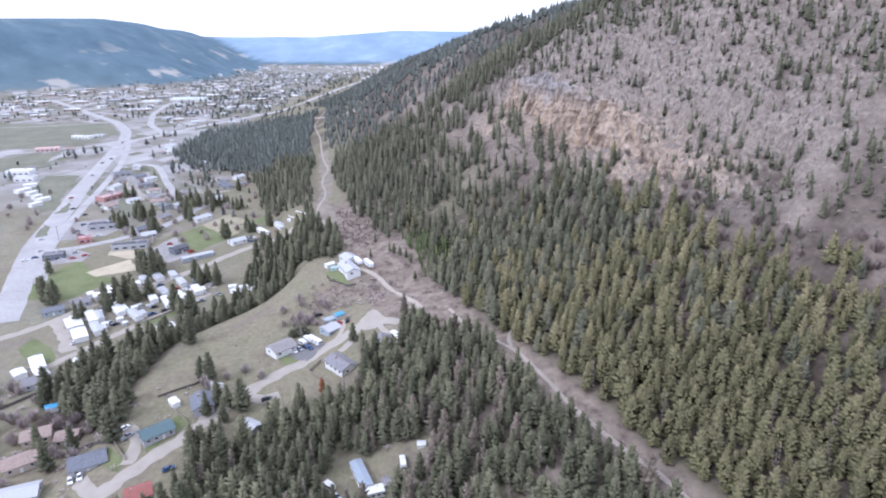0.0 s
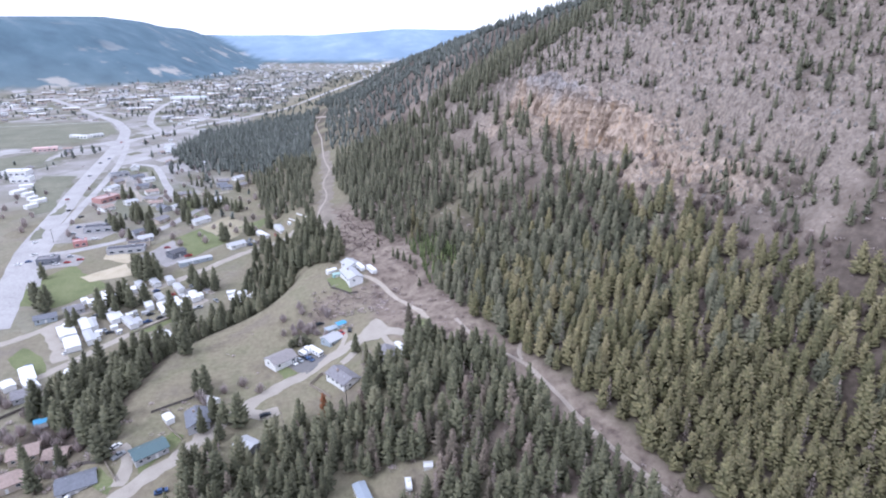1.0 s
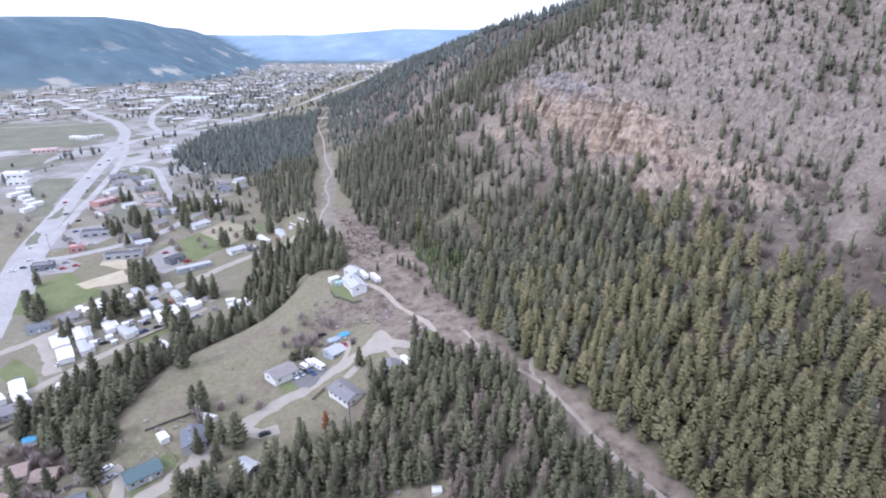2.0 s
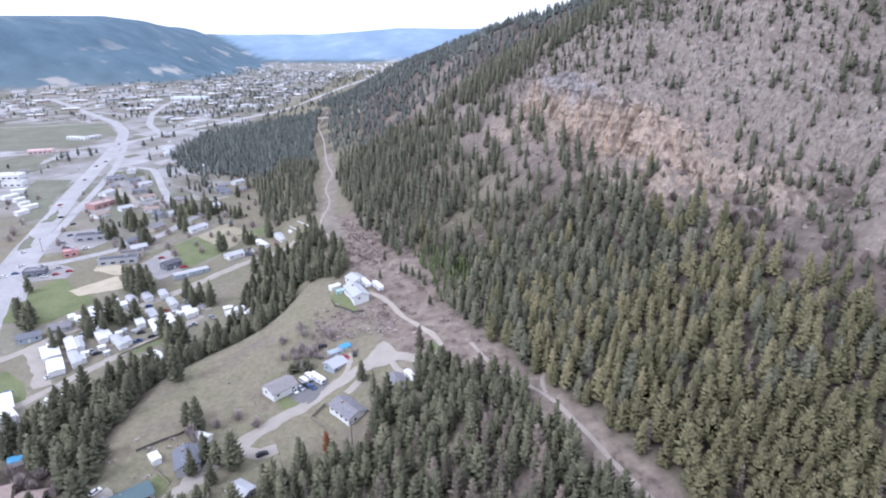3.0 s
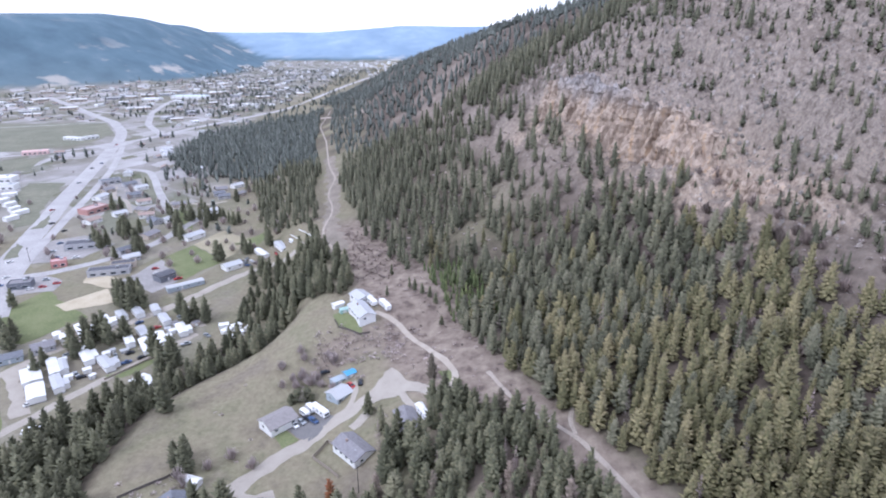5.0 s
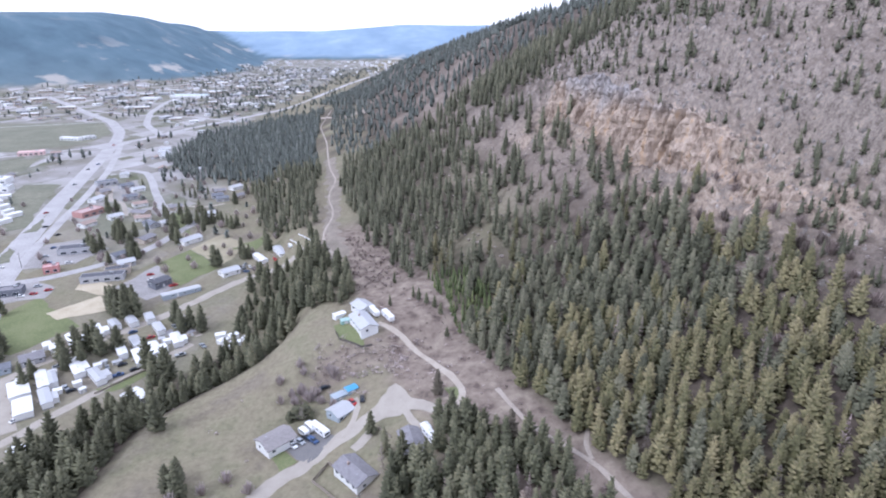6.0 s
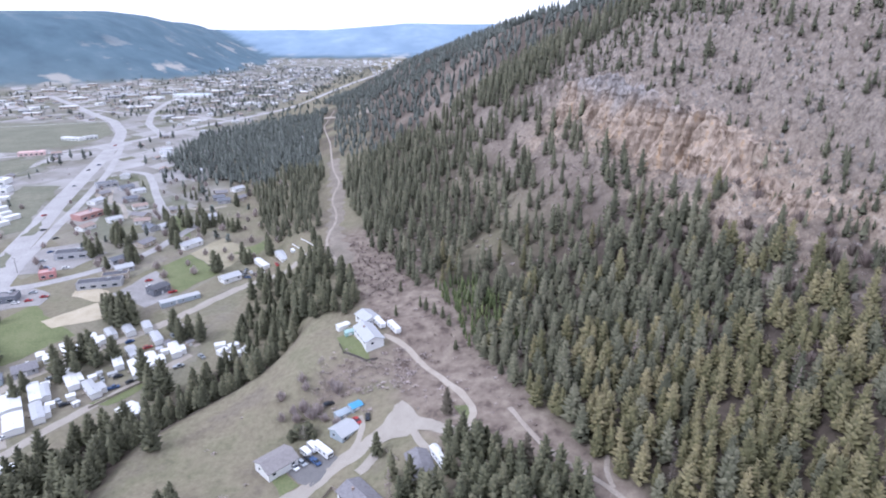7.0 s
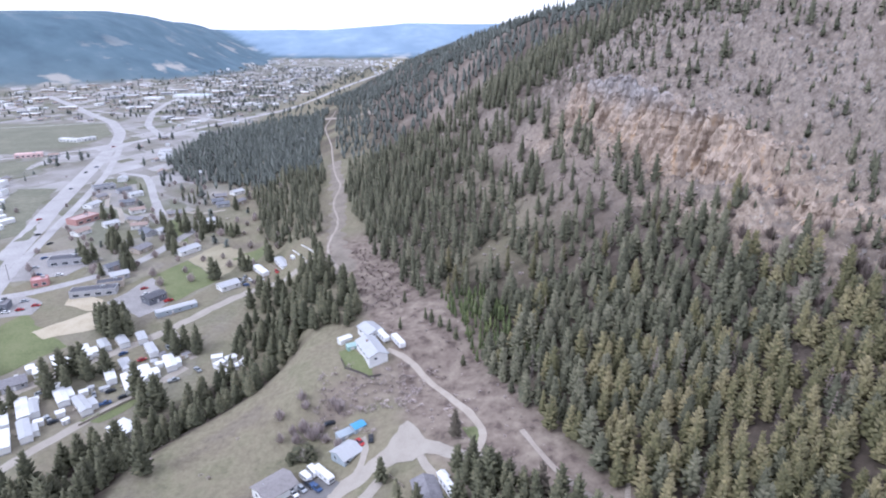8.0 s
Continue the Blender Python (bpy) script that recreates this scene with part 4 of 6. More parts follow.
TOWN_VARIANTS = [conifer(rng, rng.uniform(9, 12), rng.uniform(3.4, 4.6), 4, 5, slim=0.6, quad=True, core=0.75, round_top=(0.3, 0.5)) for _ in range(5)]
FAR_VARIANTS = [conifer(rng, 14, 3.0, 5, 4, slim=0.55, quad=True, core=0.65) for _ in range(5)]
DEAD_VARIANTS = [conifer(rng, 13, 1.7, 13, 7, slim=0.12, core=0) for _ in range(3)]
EVERGREEN = [conifer(rng, 5.2, 2.7, 10, 10, crown_from=0.02, slim=0.34, round_top=(0.25, 0.36)) for _ in range(3)]
BUSHES = [bare_bush(rng, 1.7, 2.4, 26) for _ in range(4)]
ROUND_TREES = [bare_bush(rng, 7.5, 3.6, 80) for _ in range(3)]


def track_x(y):
    return np.interp(y, (98, 122, 147.5, 157.5, 170, 184, 197, 207.8, 219, 228, 236, 243.5, 253.5, 261), (95, 84, 71.5, 63, 55, 46.5, 41, 35.2, 28.8, 20.3, 13, 8.8, -8, -14))


def right_woods(x, y):
    s = float(uphill(x, y))
    if s < (21 if y < 250 else 17) + 3 * float(rough_noise(x, y, 12)) or not 90 < y < 345:
        return 0
    if s < 36 and 302 < y and rough_noise(x, y, 18, 2.0) > -0.5:
        return 0.05
    dense = 1 - float(smooth(85, 140, s + 20 * float(rough_noise(x, y, 40, 3.0)) + 0.08 * (y - 200)))
    return max(0.95 * dense, 0.78 if s < 118 else 0.5 if s < 132 else 0.2 if s < 170 else 0.1)


def south_woods(x, y):
    road = float(np.interp(y, (100, 128, 157, 174, 191, 211, 230, 243, 257, 264), (-150, -140, -122, -111, -99, -86, -73, -62, -50, -44)))
    if y > 262 or x < road + 9 or x > float(track_x(y)) - 7.5 - 2.0 * float(rough_noise(x, y, 14)):
        return 0
    if y > 236 and x < -22:
        return 0
    if y > 203 and x < -37:
        return 0
    if x < road + 27:
        return 0.35
    return 0.95 if float(rough_noise(x, y, 26, 1.5)) > -0.8 else 0.4


def brow_woods(x, y):
    e = float(bench_edge(y))
    if y < 215:
        return 0.85 if -176 + 1.9 * (215 - y) < x < e + 2 + (y - 200) * 0.1 and y > 182 else 0
    if y < 330:
        return (0.7 if y > 275 else 0.85 if rough_noise(x, y, 16, 1.0) > -0.6 else 0.3) if max(e - 46, -196 + 0.45 * (y - 262)) < x < e - 4 else 0
    if y < 445:
        return 0.75 if float(np.interp(y, (330, 372, 407, 445), (-132, -136, -122, -112))) < x < float(np.interp(y, (330, 341, 395, 410, 445), (-70, -62, -82, -92, -106))) else 0
    return 0


def far_track_x(y):
    return float(np.interp(y, (330, 412, 466, 506, 553, 622, 747, 998, 1120, 1300), (-52, -76, -93, -107, -118, -126, -160, -207, -225, -290)))


def valley_woods(x, y):
    west = float(np.interp(y, (450, 472, 493, 525, 560, 640, 675, 700, 801, 998, 1140), (-108, -137, -150, -173, -183, -212, -232, -306, -380, -400, -345)))
    east = far_track_x(y) - 12
    if not 450 < y < 1150 or not west < x < east:
        return 0.1 if 540 < y < 700 and west - 75 < x < east else 0
    return 0.85 if float(rough_noise(x, y, 40, 0.7)) > -0.85 else 0.2


def slope_woods(x, y):
    s = float(uphill(x, y))
    if x < far_track_x(y) + (10 if y > 412 else float(np.interp(y, (345, 412), (16, 4)))) or not 345 <= y < 640:
        return 0
    n = float(rough_noise(x, y, 45, 2.2))
    cliff = float(smooth(95, 118, s)) * (1 - float(smooth(500, 545, y)))
    low = 1 - float(smooth(30, 75, s))
    if s < 112 and y < 440 and n > -0.55:
        return 0.72 - 0.25 * float(smooth(70, 112, s))
    return max(0.03, (0.5 + 0.5 * n + 0.2 * low + 0.2 * float(smooth(430, 480, y))) * (1 - 0.95 * cliff), (0.36 + 0.25 * float(1 - smooth(370, 410, y))) * float(smooth(128, 116, s)) if s > 60 else 0)


def high_woods(x, y):
    s = float(uphill(x, y))
    if s < 142 or y > 545:
        return 0
    return 0.36 + 0.32 * float(rough_noise(x, y, 38, 0.4)) + 0.4 * float(smooth(180, 240, s)) + 0.25 * float(smooth(430, 470, y))


def far_woods(x, y):
    s = float(uphill(x, y))
    if s < 8 or x < far_track_x(y) + 7 or y < 640:
        return 0
    return 0.85 + 0.35 * float(rough_noise(x, y, 70, 1.1))


def sized(rng, spots, lo, hi):
    return [(x, y, rng.uniform(lo, hi) * (1 if rng.random() > 0.12 else 0.7), rng.gauss(0, 0.27)) for x, y in spots]


def tree_things(name, spots, meshes, mat, label, group):
    """Single trees, each with trunk and crown; alike ones share their meshes."""
    protos = []
    for k, (x, y, size, shade) in enumerate(spots):
        a = (k * 137.5) % 360
        m = pose(x, y, ground_z(x, y) - 0.1, 0, 0, a) @ Matrix.Diagonal((size * (0.9 + 0.25 * ((k * 7) % 5) / 4), size * (0.9 + 0.25 * ((k * 7) % 5) / 4), size, 1))
        if k < len(meshes):
            v, f, t = meshes[k][:3]
            crown_n = meshes[k][3] if len(meshes[k]) > 3 else soft_normals(v)
            tree = tagged(new(name), label, "tree", group)
            tv, tf = trunk_mesh(0.93 * float(v[:, 2].max()), 0.24)
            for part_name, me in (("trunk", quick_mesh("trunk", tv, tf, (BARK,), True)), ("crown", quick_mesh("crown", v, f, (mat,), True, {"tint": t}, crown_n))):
                new(part_name, me).parent = tree
            tree.matrix_basis = m
            protos.append(tree)
        else:
            proto = protos[(k * 5 + k // 6) % len(protos)]
            copy_thing(proto, m @ Matrix.Diagonal((*(1 / v for v in proto.scale), 1)))


def nearest(spots, test, count):
    """Splits spots into the single trees of a stretch of the plan and the rest."""
    picked = [q for q in spots if test(q[0], q[1])][:count]
    chosen = set(picked)
    return picked, [q for q in spots if q not in chosen]




# ---- buildings, vehicles, fences ----
def part(name, bm, mat, parent, label=""):
    me = bpy.data.meshes.new(name)
    bm.normal_update()
    bm.to_mesh(me)
    bm.free()
    me.materials.append(mat)
    ob = new(name, me)
    ob.parent = parent
    return tagged(ob, label)


def box(bm, x, y, z, sx, sy, sz, taper=1.0):
    """A block whose base centre is at (x, y, z)."""
    vs = []
    for dz, k in ((0, 1), (sz, taper)):
        for a, b in ((-1, -1), (1, -1), (1, 1), (-1, 1)):
            vs.append(bm.verts.new((x + a * sx / 2 * k, y + b * sy / 2 * k, z + dz)))
    for f in ((3, 2, 1, 0), (4, 5, 6, 7), (0, 1, 5, 4), (1, 2, 6, 5), (2, 3, 7, 6), (3, 0, 4, 7)):
        bm.faces.new([vs[i] for i in f])
    return bm


def one_box(*a, **k):
    return box(bmesh.new(), *a, **k)


def gable_walls(L, W, h, rise):
    bm = bmesh.new()
    pts = []
    for x in (-L / 2, L / 2):
        pts.append([bm.verts.new(q) for q in ((x, -W / 2, -1.5), (x, W / 2, -1.5), (x, W / 2, h), (x, 0, h + rise), (x, -W / 2, h))])
    a, b = pts
    bm.faces.new(a[::-1])
    bm.faces.new(b)
    for i in (0, 1, 2, 3, 4):
        j = (i + 1) % 5
        bm.faces.new((a[i], a[j], b[j], b[i]))
    bmesh.ops.recalc_face_normals(bm, faces=bm.faces)
    return bm


def gable_roof(L, W, h, rise, over=0.5, thick=0.22):
    bm = bmesh.new()
    w, l = W / 2 + over, L / 2 + over
    k = rise / (W / 2)
    prof = [(-w, h - over * k), (0, h + rise), (w, h - over * k), (w, h - over * k + thick), (0, h + rise + thick * 1.2), (-w, h - over * k + thick)]
    ends = [[bm.verts.new((x, y, z + 0.03)) for y, z in prof] for x in (-l, l)]
    a, b = ends
    for i in range(6):
        j = (i + 1) % 6
        bm.faces.new((a[i], a[j], b[j], b[i]))
    for e in ends:
        bm.faces.new((e[0], e[1], e[4], e[5]))
        bm.faces.new((e[1], e[2], e[3], e[4]))
    bmesh.ops.recalc_face_normals(bm, faces=bm.faces)
    return bm


def place(ob, x, y, yaw, sink=0.0, reach=3.0):
    z = min(ground_z(x + a, y + b) for a in (-reach, 0, reach) for b in (-reach, 0, reach)) if reach else ground_z(x, y)
    ob.matrix_basis = pose(x, y, z - sink, 0, 0, yaw)
    return ob


def window(parent, x, y, z, w, h, side):
    """A framed pane on a wall; side is 'x' for end walls, 'y' for long walls."""
    fx, fy = (0.1, w) if side == "x" else (w, 0.1)
    fr = part("window", one_box(x, y, z, fx, fy, h), TRIM, parent, "white window frame")
    px, py = (0.16, w - 0.24) if side == "x" else (w - 0.24, 0.16)
    part("pane", one_box(x, y, z + 0.12, px, py, h - 0.24), GLASS, fr, "dark glass pane")


def house(x, y, yaw, L, W, h, wall, roof, label, rise=1.6, wins=3, chimney=False, porch=False, category="house", group=""):
    CLEAR.append((x, y, max(L, W) / 2 + 3))
    ob = tagged(new("house"), label, category, group)
    part("wall", gable_walls(L, W, h, rise), wall, ob)
    rf = part("roof", gable_roof(L, W, h, rise), roof, ob)
    for side in (-1, 1):
        for k in range(wins):
            u = (k + 0.5) / wins - 0.5
            if side == -1 and k == wins // 2:
                d = part("door", one_box(u * L, side * (W / 2 + 0.02), 0.1, 1.0, 0.1, 2.05), TRIM, ob, "white front door")
                continue
            window(ob, u * L * 0.95, side * (W / 2 + 0.02), h - 1.75, 1.5, 1.15, "y")
    for side in (-1, 1):
        window(ob, side * (L / 2 + 0.02), 0.15 * W, h - 1.75, 1.4, 1.15, "x")
    if chimney:
        part("chimney", one_box(L * 0.18, W * 0.12, h + 0.3, 0.7, 0.7, rise + 0.5), BROWN_ROOF, rf, "brick chimney")
    part("vent", one_box(-L * 0.25, W * 0.18, h + rise * 0.4, 0.35, 0.35, 0.75), STEEL, rf, "small roof vent")
    if porch:
        part("porch", one_box(0, -W / 2 - 1.5, 0.0, L * 0.5, 2.6, 0.5), WOOD, ob, "timber porch")
    return place(ob, x, y, yaw)


def mobile_home(x, y, yaw, L, W, roof, wall, label, annex=0.0, group="trailer park homes"):
    CLEAR.append((x, y, max(L, W) / 2 + 1.5))
    ob = tagged(new("mobile_home"), label, "mobile home", group)
    bm = one_box(0, 0, 0.5, L, W, 2.5)
    part("body", bm, wall, ob)
    part("skirt", one_box(0, 0, -0.8, L - 0.2, W - 0.2, 1.3), GREY_WALL, ob, "grey skirting")
    rf = part("roof", gable_roof(L, W, 3.0, 0.35, 0.2, 0.15), roof, ob)
    part("vent", one_box(L * 0.2, 0.3, 3.2, 0.4, 0.4, 0.5), STEEL, rf, "small roof vent")
    for k in range(3):
        window(ob, (k - 1) * L * 0.3 + 1.2, -W / 2 - 0.02, 1.4, 1.4, 0.95, "y")
        window(ob, (k - 1) * L * 0.3, W / 2 + 0.02, 1.4, 1.4, 0.95, "y")
    part("door", one_box(-L * 0.12, -W / 2 - 0.03, 0.6, 0.9, 0.08, 2.0), TRIM, ob, "white door")
    part("step", one_box(-L * 0.12, -W / 2 - 0.7, -0.3, 1.4, 1.2, 0.85), WOOD, ob, "timber steps")
    if annex:
        part("annex", one_box(L * 0.08, W / 2 + annex / 2, -0.5, L * 0.45, annex, 3.1), wall, ob, "lean-to addition")
        part("annex_roof", one_box(L * 0.08, W / 2 + annex / 2, 2.62, L * 0.47, annex + 0.3, 0.16), roof, ob, "flat addition roof")
    return place(ob, x, y, yaw, 0, 2)


def shed(x, y, yaw, L, W, h, wall, roof, label, rise=0.5, name="shed", group=""):
    CLEAR.append((x, y, max(L, W) / 2 + 1.5))
    ob = tagged(new(name), label, name.replace("_", " "), group)
    part("wall", gable_walls(L, W, h, rise), wall, ob)
    part("roof", gable_roof(L, W, h, rise, 0.25, 0.12), roof, ob)
    part("door", one_box(0, -W / 2 - 0.02, 0.0, min(1.6, L * 0.4), 0.08, min(2.1, h * 0.85)), TRIM, ob, "plain door")
    return place(ob, x, y, yaw, 0, 2)


def flat_block(x, y, yaw, L, W, h, wall, roof, label, group=""):
    """Flat-roofed commercial building with parapet, windows and roof unit."""
    CLEAR.append((x, y, max(L, W) / 2 + 3))
    ob = tagged(new("commercial_building"), label, "building", group)
    part("wall", one_box(0, 0, -1, L, W, h + 1), wall, ob)
    rf = part("roof", one_box(0, 0, h, L - 0.5, W - 0.5, 0.12), roof, ob)
    bm = bmesh.new()
    for sx, sy, px, py in ((L, 0.3, 0, W / 2 - 0.15), (L, 0.3, 0, -W / 2 + 0.15), (0.3, W - 0.6, L / 2 - 0.15, 0), (0.3, W - 0.6, -L / 2 + 0.15, 0)):
        box(bm, px, py, h, sx, sy, 0.55)
    part("parapet", bm, wall, ob)
    part("roof_unit", one_box(L * 0.2, W * 0.1, h + 0.12, 2.2, 1.8, 1.3), STEEL, rf, "metal roof unit")
    n = max(2, int(L / 6))
    for k in range(n):
        window(ob, ((k + 0.5) / n - 0.5) * L * 0.95, -W / 2 - 0.02, 0.9, L / n * 0.55, 1.7, "y")
    return place(ob, x, y, yaw, 0, 4)


def side_shape(profile, width, tuck=0.0):
    """A side outline pushed across the vehicle's width, narrowing towards the top."""
    bm = bmesh.new()
    top = max(z for _, z in profile)
    rows = []
    for s in (-1, 1):
        rows.append([bm.verts.new((x, s * (width / 2 - tuck * max(0, z - 0.8) / max(0.1, top - 0.8)), z)) for x, z in profile])
    a, b = rows
    n = len(profile)
    bm.faces.new(a)
    bm.faces.new(b[::-1])
    for i in range(n):
        j = (i + 1) % n
        bm.faces.new((a[j], a[i], b[i], b[j]))
    bmesh.ops.recalc_face_normals(bm, faces=bm.faces)
    return bm


def wheel(parent, x, y, r, w=0.24):
    bm = bmesh.new()
    bmesh.ops.create_cone(bm, cap_ends=True, segments=12, radius1=r, radius2=r, depth=w, matrix=pose(x, y, r, 90))
    t = part("wheel", bm, TYRE, parent, "black tyre")
    bm = bmesh.new()
    bmesh.ops.create_cone(bm, cap_ends=True, segments=8, radius1=r * 0.55, radius2=r * 0.55, depth=w + 0.03, matrix=pose(x, y, r, 90))
    part("rim", bm, STEEL, t, "steel rim")


def car(x, y, yaw, paint_mat, colour, kind="car", where="parked on gravel"):
    CLEAR.append((x, y, 3))
    ob = tagged(new("pickup_truck" if kind == "pickup" else "car"), f"{colour} {'pickup truck' if kind == 'pickup' else 'car'} {where}", "truck" if kind == "pickup" else "car", "parked vehicles")
    if kind == "pickup":
        body = [(-2.6, 0.4), (2.6, 0.4), (2.65, 0.75), (2.55, 1.05), (1.4, 1.15), (-2.6, 1.15)]
        cabin = [(-0.6, 1.15), (1.5, 1.15), (0.85, 1.75), (-0.35, 1.78)]
    else:
        body = [(-2.2, 0.35), (2.2, 0.35), (2.25, 0.65), (2.1, 0.88), (1.1, 0.98), (-2.0, 1.0), (-2.25, 0.8)]
        cabin = [(-1.75, 0.98), (1.15, 0.97), (0.45, 1.45), (-1.2, 1.48)]
    part("body", side_shape(body, 1.82, 0.06), paint_mat, ob)
    glass = part("cabin", side_shape(cabin, 1.68, 0.22), GLASS, ob, "dark glazed cabin")
    top = max(z for _, z in cabin)
    part("roof", one_box((cabin[2][0] + cabin[3][0]) / 2, 0, top - 0.01, abs(cabin[2][0] - cabin[3][0]) * 1.02, 1.28, 0.06), paint_mat, glass)
    for wx in (-1.45, 1.45):
        for wy in (-0.83, 0.83):
            wheel(ob, wx, wy, 0.34)
    for s in (-0.6, 0.6):
        part("headlight", one_box(2.16 if kind != "pickup" else 2.58, s, 0.62, 0.16, 0.3, 0.16), TRIM, ob, "clear headlight")
    return place(ob, x, y, yaw, -0.12, 0)


def camper(x, y, yaw, L, label, W=2.5, h=2.6, motor=False):
    """Travel trailer, or motorhome with a cab."""
    CLEAR.append((x, y, L / 2 + 1))
    ob = tagged(new("motorhome" if motor else "travel_trailer"), label, "motorhome" if motor else "trailer", "parked vehicles")
    l = L / 2
    prof = [(-l, 0.6), (l - 0.3, 0.6), (l, 1.1), (l, h), (l - 0.35, h + 0.45), (-l + 0.3, h + 0.45), (-l, h + 0.1)]
    bm = side_shape(prof, W, 0.06)
    part("body", bm, CAR_WHITE, ob)
    part("stripe", one_box(0, 0, 1.25, L * 0.9, W + 0.03, 0.18), GREY_WALL, ob, "grey side stripe")
    for k in range(3):
        for s in (-1, 1):
            part("window", one_box((k - 1) * L * 0.28, s * (W / 2 + 0.0), 1.7, 0.9, 0.06, 0.6), GLASS, ob, "dark side window")
    part("roof_unit", one_box(-L * 0.1, 0, h + 0.44, 0.9, 0.8, 0.28), TRIM, ob, "white roof air conditioner")
    for wx in ((-0.5, 0.45) if not motor else (-L * 0.25, L * 0.36)):
        for s in (-1, 1):
            wheel(ob, wx, s * (W / 2 - 0.12), 0.36)
    if motor:
        part("windscreen", one_box(l - 0.05, 0, 1.5, 0.14, W * 0.8, 0.8), GLASS, ob, "dark windscreen")
    else:
        part("hitch", one_box(l + 0.6, 0, 0.5, 1.3, 0.25, 0.12), STEEL, ob, "steel hitch")
    return place(ob, x, y, yaw, -0.12, 0)


def fence(points, mat, label, h=1.5, gap=2.4):
    ob = tagged(new("fence"), label, "fence")
    line = resample(points, gap)
    x0, y0 = line[0]
    z0 = ground_z(x0, y0)
    ob.matrix_basis = pose(x0, y0, z0)
    post = None
    for x, y in line:
        if post is None:
            post = part("post", one_box(0, 0, -0.3, 0.14, 0.14, h + 0.35), mat, ob)
        else:
            q = post.copy()
            scene.collection.objects.link(q)
            q.location = (x - x0, y - y0, ground_z(x, y) - z0)
    for (xa, ya), (xb, yb) in zip(line, line[1:]):
        za, zb = ground_z(xa, ya), ground_z(xb, yb)
        d = math.hypot(xb - xa, yb - ya)
        bm = bmesh.new()
        nrm = Vector((-(yb - ya) / d * 0.03, (xb - xa) / d * 0.03, 0))
        a, b = Vector((xa - x0, ya - y0, za - z0)), Vector((xb - x0, yb - y0, zb - z0))
        vs = [bm.verts.new(q + s * nrm + Vector((0, 0, k))) for q in (a, b) for s in (-1, 1) for k in (0.1, h)]
        for f in ((0, 1, 5, 4), (2, 6, 7, 3), (1, 3, 7, 5), (0, 4, 6, 2), (0, 2, 3, 1), (4, 5, 7, 6)):
            bm.faces.new([vs[i] for i in f])
        bmesh.ops.recalc_face_normals(bm, faces=bm.faces)
        part("panel", bm, mat, ob)
    return ob


def utility_pole(x, y, yaw, h=11):
    ob = tagged(new("utility_pole"), "dark wooden utility pole with a crossarm", "pole")
    bm = bmesh.new()
    bmesh.ops.create_cone(bm, cap_ends=True, segments=8, radius1=0.19, radius2=0.12, depth=h + 1, matrix=pose(0, 0, h / 2 - 0.5))
    part("pole", bm, DARK_WOOD, ob)
    arm = part("crossarm", one_box(0, 0, h - 0.9, 2.4, 0.12, 0.14), DARK_WOOD, ob)
    for k in (-1, -0.35, 0.35, 1):
        part("insulator", one_box(k, 0, h - 0.76, 0.12, 0.12, 0.2, 0.6), TRIM, arm, "pale insulator")
    return place(ob, x, y, yaw, 0, 0)


# terrace houses
house(-78.5, 248.3, 47, 11.5, 9.2, 3.6, WHITE, paint("warm_grey_shingles", (0.27, 0.25, 0.25), 0.9, var=0.25, size=1.0), "white house with a warm grey gable roof on the terrace", 1.7, 3)
house(-57, 261.8, 49, 7.8, 7.4, 3.2, BLUE_WALL, PALE_ROOF, "pale blue house with a light metal roof", 1.3, 3)
shed(-54.7, 274, 40, 4.6, 3.6, 2.5, BLUE_WALL, BLUE_TARP, "small shed covered with a bright blue tarpaulin", 0.6)
shed(-59.4, 271.5, 40, 5.5, 3.5, 2.4, BLUE_WALL, BLUE_WALL, "low pale blue shed", 0.4)
house(-46.2, 229.5, 134, 13.5, 8.6, 3.4, WHITE, GREY_ROOF, "white house with a grey shingle roof beside the wood", 1.7, 4, True)
house(-27.4, 236.6, 106, 12.5, 7.5, 3.2, TAN_WALL, GREY_ROOF, "house with a grey roof half hidden by firs", 1.5, 3)
camper(-21.3, 237.5, -62, 8.4, "white motorhome parked beside the firs", motor=True)
shed(-22.9, 242.4, -60, 3.0, 2.6, 2.2, WHITE, WHITE_ROOF, "small white garden shed", 0.4)
house(-53.6, 307.2, 118, 15.5, 8.0, 3.4, WHITE, PALE_ROOF, "white house with a pale blue metal roof on the knoll", 1.5, 4, True, True)
house(-56.1, 322.7, 128, 9.3, 7.6, 3.4, WHITE, PALE_ROOF, "white garage with a pale blue metal roof", 1.3, 2, category="garage")
shed(-67.2, 320.1, 40, 5.6, 3.2, 2.4, WHITE, WHITE_ROOF, "small white shed on the knoll", 0.4)
shed(-63.2, 313.5, 28, 4.0, 3.0, 2.3, paint("teal_boards", (0.3, 0.45, 0.43), 0.7), paint("teal_roof", (0.36, 0.5, 0.48), 0.6), "small teal garden shed", 0.4)
house(-100.2, 205, 117, 11.0, 8.0, 3.2, GREY_WALL, SLATE_ROOF, "grey house with a blue-grey roof", 1.6, 3, True)
shed(-98.7, 215.9, -19, 6.0, 3.4, 2.5, WHITE, WHITE_ROOF, "white-fronted shed behind the grey house", 0.7)
house(-111.8, 188.6, 43, 11.5, 7.4, 3.0, GREY_WALL, TEAL_ROOF, "long house with a dark teal metal roof", 1.3, 4)
house(-132, 176, 31, 12.0, 8.5, 3.2, GREY_WALL, SLATE_ROOF, "grey house with a dark blue-grey roof", 1.6, 3)
house(-105, 159.5, 31, 8.0, 7.0, 3.0, TAN_WALL, RED_ROOF, "small house with a red-brown roof", 1.4, 3)
